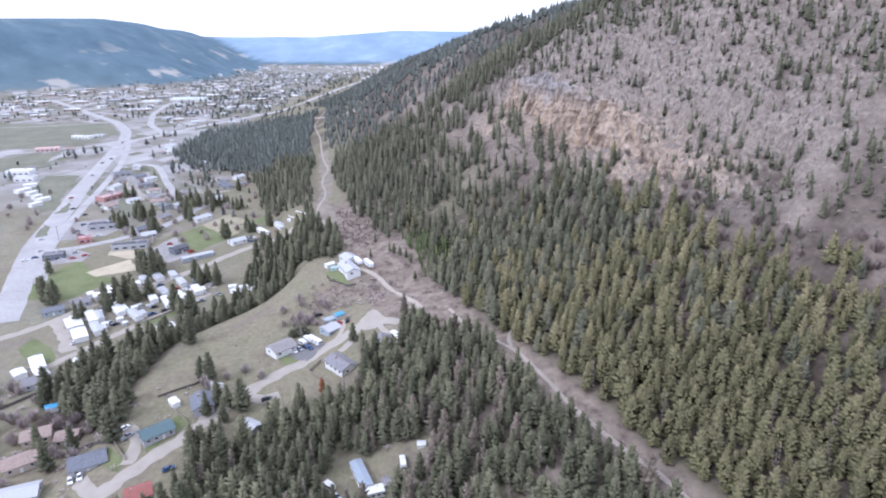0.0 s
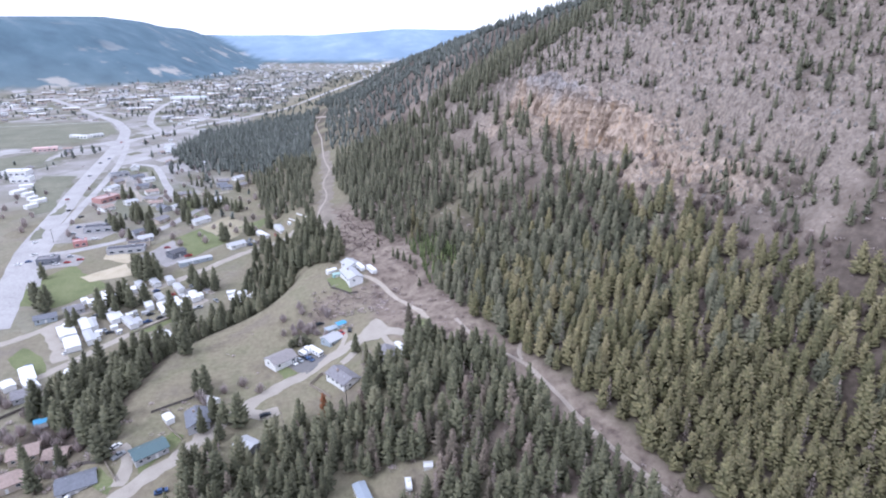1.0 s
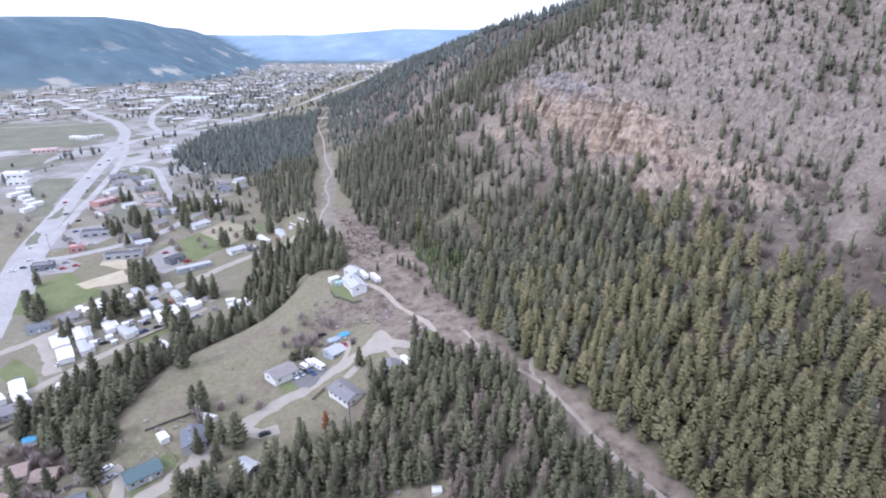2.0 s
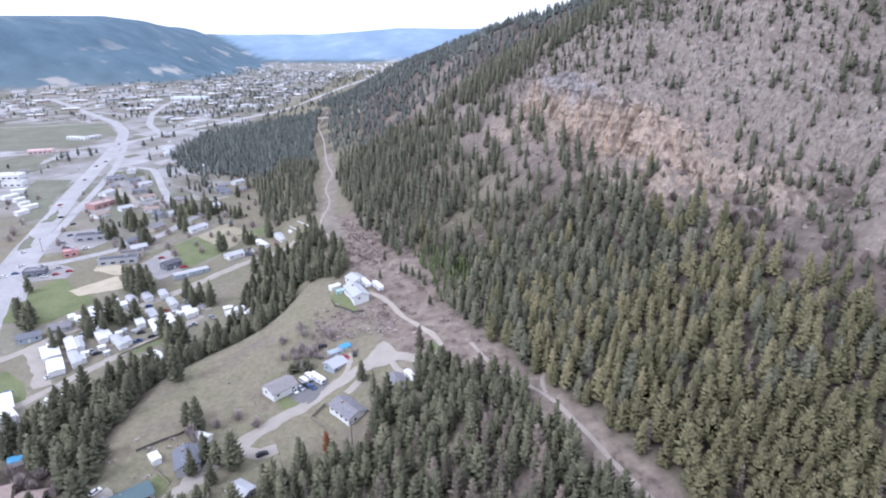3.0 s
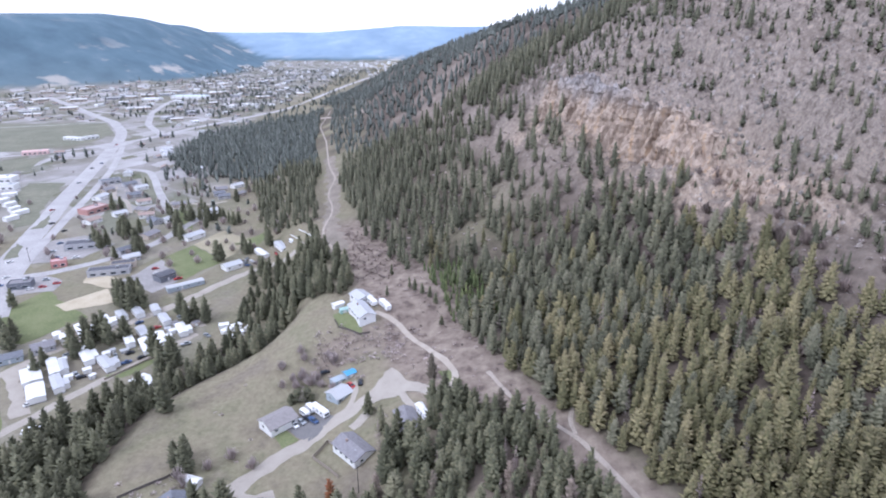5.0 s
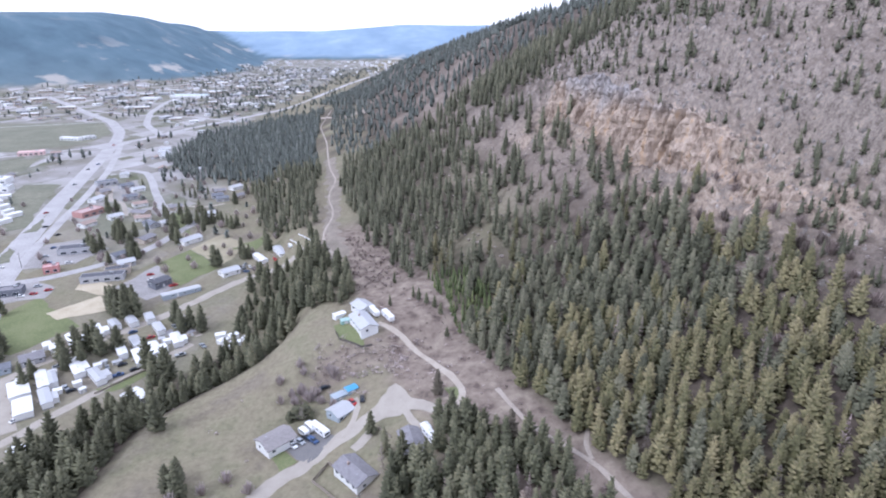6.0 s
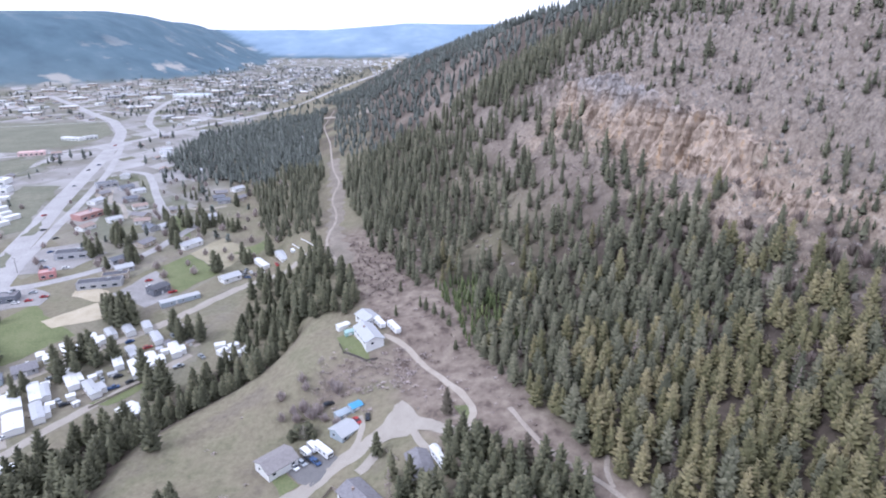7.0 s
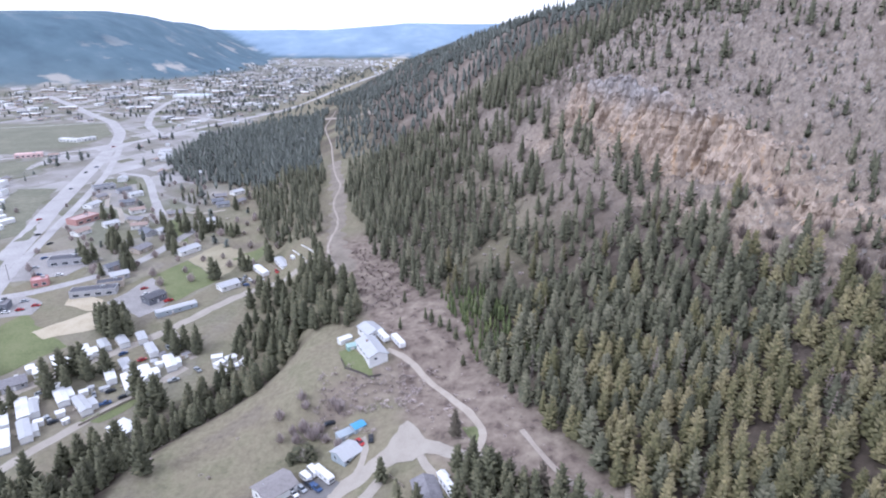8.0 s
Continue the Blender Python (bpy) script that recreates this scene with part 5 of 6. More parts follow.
house(-165, 196, 27, 10.0, 8.0, 3.2, TAN_WALL, BROWN_ROOF, "tan house with a pinkish brown roof", 1.6, 3)
house(-151.5, 195, 12, 8.0, 7.0, 3.2, TAN_WALL, BROWN_ROOF, "tan house with a pinkish brown roof", 1.6, 3)
house(-161, 180, 40, 11.0, 8.0, 3.2, TAN_WALL, BROWN_ROOF, "tan house with a brown shingle roof", 1.6, 3)
house(-150, 163, 22, 13.0, 8.0, 3.2, GREY_WALL, PALE_ROOF, "grey house with a pale metal roof", 1.4, 3)
house(-76.5, 192, -30, 7.5, 6.0, 2.8, GREY_WALL, PALE_ROOF, "small pale-roofed house under the firs", 1.0, 2)
mobile_home(-29.2, 167.4, -65, 14.2, 4.2, paint("dull_blue_roof", (0.32, 0.36, 0.42), 0.6), WHITE, "long grey-roofed mobile home in a forest clearing", group="")
mobile_home(-23.8, 160.3, 19, 6.5, 3.6, WHITE_ROOF, WHITE, "short white mobile home in a forest clearing", group="")
camper(-39.7, 162.6, -41, 4.6, "white camper parked in a forest clearing", 2.2, 2.2)
car(-37, 159.2, -44, CAR_SILVER, "silver", "pickup", "parked in a forest clearing")
shed(-8, 177.5, 4, 3.0, 2.6, 2.2, WHITE, WHITE_ROOF, "small white shed among dead trees", 0.3)
camper(-14.6, 171.4, -80, 5.2, "white trailer among bare trees", 2.2, 2.1)
shed(-19.8, 165.2, -27, 3.4, 2.4, 2.0, GREY_WALL, GREY_ROOF, "small grey shed in the clearing", 0.3)
CLEAR.append((-28, 164, 13))
CLEAR.append((-12, 172, 8))

# vehicles on the terrace
camper(-63.3, 253.1, -42, 9.4, "long white motorhome on the parking pad", motor=True)
camper(-69.4, 253.4, -42, 4.6, "small white trailer on the parking pad", 2.2, 2.2)
camper(-67.4, 255.6, -48, 5.2, "white trailer beside the motorhome", 2.2, 2.3)
car(-72.3, 247.6, -42, CAR_WHITE, "white", where="parked on the asphalt pad")
car(-75.1, 249.8, -42, CAR_BLUE, "dark blue", where="parked on the asphalt pad")
car(-67.6, 250.6, -42, CAR_BLACK, "black", where="parked on the asphalt pad")
car(-65.1, 249, -42, CAR_BLUE, "dark blue", "pickup", "parked on the asphalt pad")
car(-69.9, 249.2, -42, CAR_SILVER, "silver", where="parked on the asphalt pad")
car(-52.8, 265.7, -50, CAR_RED, "red", where="parked by the blue house")
car(-48.9, 266, 100, CAR_BLACK, "black", where="parked by the gravel road")
car(-66.2, 278, 30, CAR_BLACK, "black", where="standing in the dry meadow")
camper(-50, 316.6, -58, 8.5, "white travel trailer beside the knoll house")
camper(-42.9, 310.9, -60, 9.5, "white box trailer beside the dirt drive")
car(-53.6, 315, -58, CAR_WHITE, "white", where="parked by the knoll house")
shed(-112.2, 205.9, -46, 5.0, 3.0, 2.4, WHITE, WHITE_ROOF, "white box shed beside the fence", 0.2)
car(-126, 191.5, 60, CAR_WHITE, "white", where="parked beside the teal-roofed house")
car(-122.6, 187, 60, CAR_SILVER, "silver", "pickup", "parked beside the teal-roofed house")
car(-134.6, 168.6, -60, CAR_WHITE, "white", where="parked before the grey house")
car(-131.6, 169.6, -60, CAR_WHITE, "white", "pickup", "parked before the grey house")
car(-100, 171.5, 30, CAR_BLUE, "dark blue", where="parked under the firs")
car(-74.5, 208.8, 30, CAR_BLACK, "black", where="parked on the gravel turnout")
shed(-172, 216, 35, 4.6, 4.0, 2.4, WHITE, BLUE_TARP, "shed with a blue tarpaulin roof", 0.4)

# trailer park
for q in ((-210.5, 296.2, -51, 14.5, 8.0, 0), (-199.3, 282.8, -53, 13.9, 7.0, 0), (-205.3, 304.3, -51, 17.0, 4.4, 0), (-196.0, 315.4, -47, 18.0, 4.6, 2.6),
          (-212.0, 339.4, -48, 15.5, 4.6, 0), (-204.5, 349.0, -50, 14.0, 4.6, 3.0), (-169.6, 324.6, -53, 16.5, 4.8, 0), (-165.3, 332.1, -51, 13.8, 4.6, 3.0), (-158.2, 341.2, -55, 12.5, 4.6, 2.5), (-181.4, 329.9, -53, 12.0, 4.2, 0)):
    mobile_home(*q[:5], WHITE_ROOF, WHITE, "white mobile home with a bright white metal roof", q[5])
for q in ((-194.5, 290.4, -50, 14.5, 4.4, 2.4), (-201.0, 305.5, -52, 12.0, 3.4, 0), (-181.6, 308.1, -43, 14.4, 4.4, 3.0), (-178.3, 338.5, -48, 12.0, 4.4, 0), (-191.4, 359.6, -47, 12.1, 4.4, 0), (-198.8, 355.8, -46, 10.5, 4.2, 0), (-182.8, 362.8, -53, 10.0, 4.2, 0), (-172.5, 352.0, -50, 12.0, 4.2, 0)):
    mobile_home(*q[:5], PALE_ROOF, WHITE, "mobile home with a dull pale grey roof", q[5])
house(-223, 323.5, 40, 10.0, 8.5, 3.0, GREY_WALL, GREY_ROOF, "grey-roofed bungalow at the trailer park", 1.4, 3)
house(-233, 313, 34, 11.0, 7.0, 3.0, BLUE_WALL, SLATE_ROOF, "blue-grey bungalow beside the hedge", 1.4, 3)
shed(-223.3, 335.5, -49, 5.0, 3.6, 2.4, WHITE, WHITE_ROOF, "small white shed at the trailer park", 0.3, group="park sheds")
shed(-217.6, 333.1, -53, 6.5, 4.6, 2.5, WHITE, WHITE_ROOF, "white shed at the trailer park", 0.3, group="park sheds")
shed(-158.5, 294.5, 60, 7.5, 3.6, 2.4, WHITE, WHITE_ROOF, "white long shed below the trees", 0.3, group="park sheds")
shed(-153.6, 292.2, -48, 8.8, 5.0, 2.6, WHITE, WHITE_ROOF, "white shed below the trees", 0.3, group="park sheds")
for q in ((-209.4, 344.0, 40), (-193.1, 296.7, 32), (-187.0, 318.0, 40), (-188.0, 303.0, 40), (-173.0, 330.5, 40), (-163.0, 340.5, 30), (-205.5, 312.0, 40), (-216.0, 305.0, 30)):
    shed(q[0], q[1], q[2], 3.4, 2.8, 2.2, WHITE, WHITE_ROOF, "little white garden shed between trailers", 0.3, group="park sheds")
for q in ((-133.8, 341.0, 59), (-126.4, 339.0, 27), (-130.0, 346.0, 40), (-122.0, 344.0, 70), (-137.0, 346.5, 20), (-128.5, 334.5, 10)):
    shed(q[0], q[1], q[2], 5.0, 3.4, 2.2, WHITE, WHITE_ROOF, "white shed in a cluttered yard behind the firs", 0.3, group="yard sheds")
for q in ((-202, 252, -50, 15, 6), (-194, 243, -40, 10, 5), (-205, 243, -40, 7, 5)):
    mobile_home(*q, WHITE_ROOF, WHITE, "white-roofed mobile home by the lane")
house(-192, 236, 35, 10, 8, 3.0, GREY_WALL, GREY_ROOF, "grey-roofed bungalow beside the lane", 1.4, 3)
shed(-183, 256, 20, 6, 4, 2.5, WHITE, WHITE_ROOF, "white shed near the firs", 0.3, group="park sheds")
PARKED = [(CAR_WHITE, "white"), (CAR_SILVER, "silver"), (CAR_BLACK, "black"), (CAR_BLUE, "dark blue"), (CAR_RED, "red")]
for k, q in enumerate(((-198, 276, 60), (-188, 298, 40), (-185, 312, 40), (-176, 320, 40), (-174, 345, 40), (-207, 318, 40), (-214, 312, 30), (-161, 350, 40), (-186, 350, 45), (-195, 364, 40), (-183, 233, 55), (-161, 230, 40), (-209, 262, 60), (-226, 330, 40), (-168, 316, 50))):
    car(q[0], q[1], q[2], *PARKED[(k * 2 + k // 3) % 5], where="parked at the trailer park")

rng = random.Random(31)
for k in range(70):
    a, b = rng.uniform(0, 1), rng.uniform(-16, 15)
    x, y = -208 + 56 * a + 0.7 * b, 287 + 62 * a - 0.7 * b
    if clear_of_yards(x, y) and clear_of_roads(x, y, 1):
        if k % 2:
            car(x, y, rng.choice((40, -50, 130)) + rng.uniform(-12, 12), *PARKED[k % 4], kind=rng.choice(("car", "pickup")), where="parked between the trailers")
        else:
            shed(x, y, rng.uniform(20, 60), rng.uniform(2.2, 4), rng.uniform(2, 2.8), rng.uniform(1.6, 2.3), rng.choice((WHITE, GREY_WALL, TAN_WALL)), rng.choice((WHITE_ROOF, PALE_ROOF, GREY_ROOF)), "small garden shed squeezed between trailers", 0.3, group="park sheds")
fence([(-176, 296), (-166, 311), (-158, 321)], WOOD, "low board fence along the lane", 1.1)
fence([(-216, 327), (-208, 320), (-203, 326)], WOOD, "low board fence between trailers", 1.2)

# homes and sheds further along the park road
mobile_home(-177.9, 392.9, 40, 22.0, 5.0, PALE_ROOF, BLUE_WALL, "very long pale blue mobile home", group="")
house(-159.1, 423.1, 47, 11.8, 8.0, 3.0, WHITE, PALE_ROOF, "white-fronted house with a pale roof", 1.4, 3)
house(-196.5, 405, 59, 11.0, 8.0, 4.0, SLATE_ROOF, DARK_ROOF, "dark blue workshop with a dark roof", 1.0, 3, category="workshop")
car(-187.5, 404, 40, CAR_RED, "red", "pickup", "parked before the workshop")
mobile_home(-146, 446.5, -50, 17, 4.4, WHITE_ROOF, WHITE, "white single-wide mobile home beside the park road", group="row of mobile homes")
mobile_home(-133.5, 453, -58, 19, 5.4, PALE_ROOF, WHITE, "white-fronted mobile home with a grey roof", 2.4, group="row of mobile homes")
fence([(-128, 460), (-120, 445), (-112, 430)], TRIM, "low white fence between plots", 1.0, 3.0)
fence([(-120, 454), (-112, 440), (-104, 426)], TRIM, "low white fence at the last plot", 1.0, 3.0)
fence([(-144, 458), (-137, 449), (-131, 441)], WOOD, "low board fence between plots", 1.0, 3.0)
car(-134.5, 442.5, 120, CAR_RED, "red", "pickup", "parked between mobile homes")
camper(-124, 446, 120, 5.0, "small white trailer on an empty plot", 2.2, 2.0)
for k, (x, y) in enumerate(((-157, 434), (-152.5, 431), (-149.5, 434.5), (-149, 426), (-145, 431), (-154, 438), (-141.5, 434))):
    car(x, y, 30 + 47 * k, *((CAR_BLACK, "black"), (CAR_SILVER, "silver"), (CAR_WHITE, "white"), (CAR_BLUE, "dark blue"))[k % 4], where="standing in a cluttered yard")
MID = ((-211.4, 485, 60, 16, 9, 0), (-246, 487, 74, 13, 9, 1), (-260, 524, -37, 13, 8, 2), (-250, 528, 60, 10, 8, 0), (-284.8, 557, -15, 14, 9, 1), (-350, 655, 52, 13, 9, 2), (-313, 524, 72, 12, 9, 3), (-350, 602, 82, 14, 9, 0),
       (-244, 633, 27, 11, 8, 1), (-234, 650, 56, 12, 8, 0), (-231, 605, 26, 11, 8, 2), (-262, 575, 30, 11, 8, 1), (-300, 585, 40, 12, 9, 3), (-330, 640, 50, 12, 8, 0), (-240, 616, 30, 10, 8, 2), (-219, 615, 60, 10, 7, 1), (-224, 553, 40, 11, 8, 0), (-308, 732, 35, 13, 9, 0), (-358, 628, 70, 12, 8, 1), (-275, 541, 20, 12, 8, 3), (-247, 452, 55, 10, 7, 2), (-301, 545, 50, 11, 8, 0), (-322, 610, 30, 12, 8, 2))
for k, (x, y, a, L, W, c) in enumerate(MID):
    house(x, y, a, L, W, 3.2, (WHITE, TAN_WALL, GREY_WALL, WHITE)[c], (PALE_ROOF, GREY_ROOF, SLATE_ROOF, BROWN_ROOF)[c], ("white house with a pale metal roof in the village", "tan house with a grey shingle roof in the village", "grey house with a blue-grey roof in the village", "white house with a brown roof in the village")[c], 1.5, 3, group="village houses")
house(-235, 437.6, 40, 10.5, 8, 3.2, GREY_WALL, PALE_ROOF, "grey house behind the long sheds", 1.4, 3)
flat_block(-236.7, 413, 17, 25, 8, 3.8, GREY_WALL, DARK_ROOF, "long low building with a dark roof")
flat_block(-233, 424, 24, 15, 8, 3.8, TAN_WALL, DARK_ROOF, "low tan building with a dark roof")
flat_block(-284.6, 462.4, 19, 21, 10, 4.2, GREY_WALL, DARK_ROOF, "roadside shop with a dark flat roof")
flat_block(-278.2, 425.6, 30, 9, 7, 4.2, paint("red_canopy", (0.5, 0.24, 0.23), 0.6), paint("red_canopy_roof", (0.52, 0.34, 0.33), 0.6), "fuel station with a red canopy roof")
flat_block(-281.6, 392.6, 20, 13, 8, 4.0, SLATE_ROOF, GREY_ROOF, "car dealer's office with a grey roof")
flat_block(-377, 667, 45, 20, 10, 4.2, GREY_WALL, SLATE_ROOF, "shop with a blue-grey roof by the frontage road")
flat_block(-331, 557, 70, 22, 12, 4.4, paint("dull_red_siding", (0.42, 0.24, 0.22), 0.8), paint("dull_red_roof", (0.45, 0.33, 0.32), 0.8), "roadside motel with a dull red roof")
for k, q in enumerate(((-300, 388, 20), (-296, 393, 20), (-291, 399, 20), (-274, 389, 20), (-268, 392, 20), (-286, 404, 110), (-272, 402, 20), (-262, 397, 20), (-290, 440, 30), (-300, 452, 30), (-276, 440, 30), (-306, 470, 60), (-322, 500, 70), (-205, 412, 30), (-210, 420, 30))):
    car(q[0], q[1], q[2], *PARKED[(k * 3 + k // 2) % 5], where="parked on a gravel lot")
for k, q in enumerate(((-316, 430, 66), (-345, 520, 68), (-371, 560, 69), (-410, 665, 68), (-445, 770, 67), (-300, 405, 64), (-440, 740, 247), (-500, 905, 65))):
    car(q[0], q[1], q[2], *PARKED[(k * 2) % 5], where="on the highway")
flat_block(-500, 675, 10, 26, 16, 5, WHITE, WHITE_ROOF, "large white storage building")
flat_block(-470, 640, 10, 20, 12, 5, WHITE, PALE_ROOF, "pale flat storage building beside the highway")
for q in ((-387, 531, 70, 11, 5), (-392, 549, 70, 13, 6), (-437, 586, 70, 14, 7), (-405, 560, 70, 9, 5), (-420, 575, 70, 10, 6), (-445, 610, 30, 12, 7)):
    shed(*q, 3.4, WHITE, WHITE_ROOF, "white roadside storage shed", 0.5, group="storage sheds")
flat_block(-571, 834, 27, 30, 12, 4.5, PINK, PINK, "long low building with a pinkish roof")
flat_block(-590, 950, -14, 34, 8, 4.5, WHITE, WHITE_ROOF, "long white building at the pasture's edge")
flat_block(-570, 962, 60, 20, 8, 4.5, WHITE, WHITE_ROOF, "white building at the pasture's edge")
flat_block(-694, 1627, 3, 90, 40, 7, WHITE, paint("pale_teal_roof", (0.5, 0.6, 0.62), 0.5), "large warehouse store with a pale teal roof")
flat_block(-767, 1565, 3, 42, 30, 6, WHITE, paint("pale_grey_roof", (0.58, 0.6, 0.62), 0.5), "warehouse store with a pale roof")
for q in ((-398, 842, 20, 13, 9), (-390, 830, 60, 13, 9), (-405, 862, 40, 13, 9), (-241, 916, 20, 13, 9), (-224, 900, 30, 14, 9), (-382, 812, 30, 12, 8)):
    house(*q, 3.4, WHITE, PALE_ROOF, "pale-roofed house among valley trees", 1.5, 2, group="valley houses")

# fences and pole
fence([(-50, 219), (-61, 229), (-57, 236.5), (-54, 234.5)], WOOD, "weathered board fence round a yard")
fence([(-66.4, 306.2), (-63.4, 299), (-53.1, 294.9), (-48.6, 296.1)], DARK_WOOD, "dark board fence below the knoll lawn", 1.1)
fence([(-132, 190), (-118, 176)], WOOD, "pale board fence between gardens")
fence([(-150, 184), (-136, 186), (-128, 184)], DARK_WOOD, "dark board fence behind the gardens")
fence([(-112, 203), (-103, 196)], WOOD, "pale board fence between gardens", 1.2)
fence([(-198, 212), (-182, 235)], DARK_WOOD, "long dark board fence along the lane")
fence([(-121, 210), (-109, 219), (-103, 226)], DARK_WOOD, "dark fence along the meadow's edge", 1.2)
fence([(-40.3, 247.2), (-35.3, 241.7)], WOOD, "short weathered board fence", 1.2)
utility_pole(-42, 212, 40)
utility_pole(-303, 432, 60)


# ---- far town ----
def town_house(L, W, h, rise, wall, roof, label, flat=False):
    ob = tagged(new("town_building"), label, "building", "town buildings")
    if flat:
        part("wall", one_box(0, 0, -2, L, W, h + 2), wall, ob)
        part("roof", one_box(0, 0, h, L + 0.4, W + 0.4, 0.5), roof, ob)
    else:
        part("wall", gable_walls(L, W, h, rise), wall, ob)
        part("roof", gable_roof(L, W, h, rise, 0.5, 0.25), roof, ob)
    n = max(2, int(L / 7))
    for k in range(n):
        part("window", one_box(((k + 0.5) / n - 0.5) * L, -W / 2 - 0.03, h * 0.35, L / n * 0.5, 0.12, h * 0.35), GLASS, ob, "dark window")
    return ob


rng = random.Random(21)
KINDS = [town_house(12, 9, 3.4, 1.8, WHITE, PALE_ROOF, "white town house with a pale roof"), town_house(14, 10, 3.6, 1.8, TAN_WALL, GREY_ROOF, "tan town house with a grey roof"),
         town_house(22, 14, 5, 0, WHITE, WHITE_ROOF, "white flat-roofed town shop", True), town_house(30, 18, 5.5, 0, GREY_WALL, PALE_ROOF, "grey flat-roofed town shop", True),
         town_house(13, 9, 3.4, 1.8, GREY_WALL, BROWN_ROOF, "grey town house with a brown roof"), town_house(36, 20, 6, 0, TAN_WALL, WHITE_ROOF, "tan flat-roofed town store", True)]
spots = []


def in_pasture(x, y):
    return (x < -545 and 680 < y < 1150) or (x < -395 and y < 690 and x > -470 and y > 590)


def town_spot(x, y):
    s = float(uphill(x, y))
    if s > -75 or in_pasture(x, y) or float(valley_woods(x, y)) > 0 or ground_z(x, y) > 6:
        return 0
    if y < 1150:
        return 0.5 if x > -520 and (x > -400 or y > 850) else 0.12
    return 0.5 if y < 1750 else 0.36


for x, y in scatter(rng, (-1250, 590, -180, 2500), 37, town_spot):
    if clear_of_roads(x, y, 11) and clear_of_yards(x, y):
        spots.append((x, y))
for k, (x, y) in enumerate(spots):
    big = y > 1100 and x < -420
    proto = KINDS[rng.choice((2, 3, 5, 0, 4, 1, 1) if big else (0, 1, 4, 0, 2, 1, 4))]
    copy_thing(proto, pose(x, y, ground_z(x, y), 0, 0, rng.choice((25, 115, 30, 60, 75)) + rng.uniform(-6, 6)) @ Matrix.Scale(rng.uniform(0.6, 1.0), 4))
for proto, (x, y) in zip(KINDS, ((-620, 1390), (-560, 1310), (-800, 1490), (-860, 1640), (-520, 1440), (-940, 1540))):
    proto.matrix_basis = pose(x, y, ground_z(x, y), 0, 0, 30)


def far_block(rng):
    bm = one_box(0, 0, -1.5, 1.5, 1.0, 2.3)
    verts = np.array([tuple(v.co) for v in bm.verts])
    bm.verts.index_update()
    faces = [tuple(v.index for v in f.verts) for f in bm.faces]
    bm.free()
    return verts, faces, np.full(8, 0.5)


BLOCKS = [far_block(rng)]
FAR_TOWN = material("far_town_walls", [(0.42, 0.42, 0.44), (0.6, 0.6, 0.62), (0.75, 0.75, 0.76)], 40, 0.7, attr="tint")
blocks = [(x, y, rng.choice((5, 6, 8, 10, 14)), rng.gauss(0, 0.3)) for x, y in scatter(rng, (-1150, 2450, -250, 4150), 66, lambda x, y: 0.4 if ground_z(x, y) < 15 else 0)]
join_many("far_town", blocks, BLOCKS, FAR_TOWN, "pale far-off town buildings at the end of the valley", "buildings", False)


rng = random.Random(11)
right = scatter(rng, (-60, 90, 270, 345), 4.6, right_woods)
south = [q for q in scatter(rng, (-140, 100, 90, 262), 4.5, south_woods) if clear_of_roads(*q, 2.5) and clear_of_yards(*q)]
brow = [q for q in scatter(rng, (-200, 180, -40, 445), 5.4, brow_woods) if clear_of_roads(*q, 3) and clear_of_yards(*q)]
vale = [q for q in scatter(rng, (-410, 450, -100, 1150), 6.4, valley_woods) if clear_of_roads(*q, 4) and clear_of_yards(*q)]
slope = scatter(rng, (-210, 345, 260, 640), 5.9, slope_woods)
high = scatter(rng, (40, 140, 470, 545), 6.2, high_woods)
far = scatter(rng, (-330, 640, 420, 1500), 9.2, far_woods)
RIGHT, SOUTH, BROW = sized(rng, right, 0.72, 1.25), sized(rng, south, 0.75, 1.15), [(x, y, s * (1.2 if y < 262 else 1.0), h) for x, y, s, h in sized(rng, brow, 0.64, 1.04)]
upper = [q for q in RIGHT if uphill(q[0], q[1]) > 128]
RIGHT = [q for q in RIGHT if uphill(q[0], q[1]) <= 128]
join_many("crag_pines", [(x, y, 0.7 * s, h) for x, y, s, h in upper], MID_VARIANTS, HILL_FIR, "dark scattered conifers on the rocky shoulder")
dead = [q for q in RIGHT + SOUTH if rng.random() < (0.15 if q[1] < 215 and -35 < q[0] < 45 and float(rough_noise(q[0], q[1], 24, 8.0)) > 0 else 0.05)]
gone = set(dead)
RIGHT, SOUTH = [q for q in RIGHT if q not in gone], [q for q in SOUTH if q not in gone]
one, RIGHT = nearest(RIGHT, lambda x, y: y < 216 and uphill(x, y) < 75, 290)
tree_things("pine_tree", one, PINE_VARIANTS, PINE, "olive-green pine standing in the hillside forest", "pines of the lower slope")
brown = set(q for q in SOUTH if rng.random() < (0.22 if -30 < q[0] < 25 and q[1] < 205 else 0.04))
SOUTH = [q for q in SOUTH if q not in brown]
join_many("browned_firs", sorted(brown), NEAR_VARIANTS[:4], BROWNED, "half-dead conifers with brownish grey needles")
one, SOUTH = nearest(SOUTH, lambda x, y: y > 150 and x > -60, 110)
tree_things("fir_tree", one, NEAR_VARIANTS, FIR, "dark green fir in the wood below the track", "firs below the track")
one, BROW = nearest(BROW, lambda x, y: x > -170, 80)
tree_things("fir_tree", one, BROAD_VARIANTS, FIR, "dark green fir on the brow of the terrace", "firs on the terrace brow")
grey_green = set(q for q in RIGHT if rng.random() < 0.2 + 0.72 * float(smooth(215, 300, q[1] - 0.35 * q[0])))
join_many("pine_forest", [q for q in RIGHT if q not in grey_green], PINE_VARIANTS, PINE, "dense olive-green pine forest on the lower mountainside")
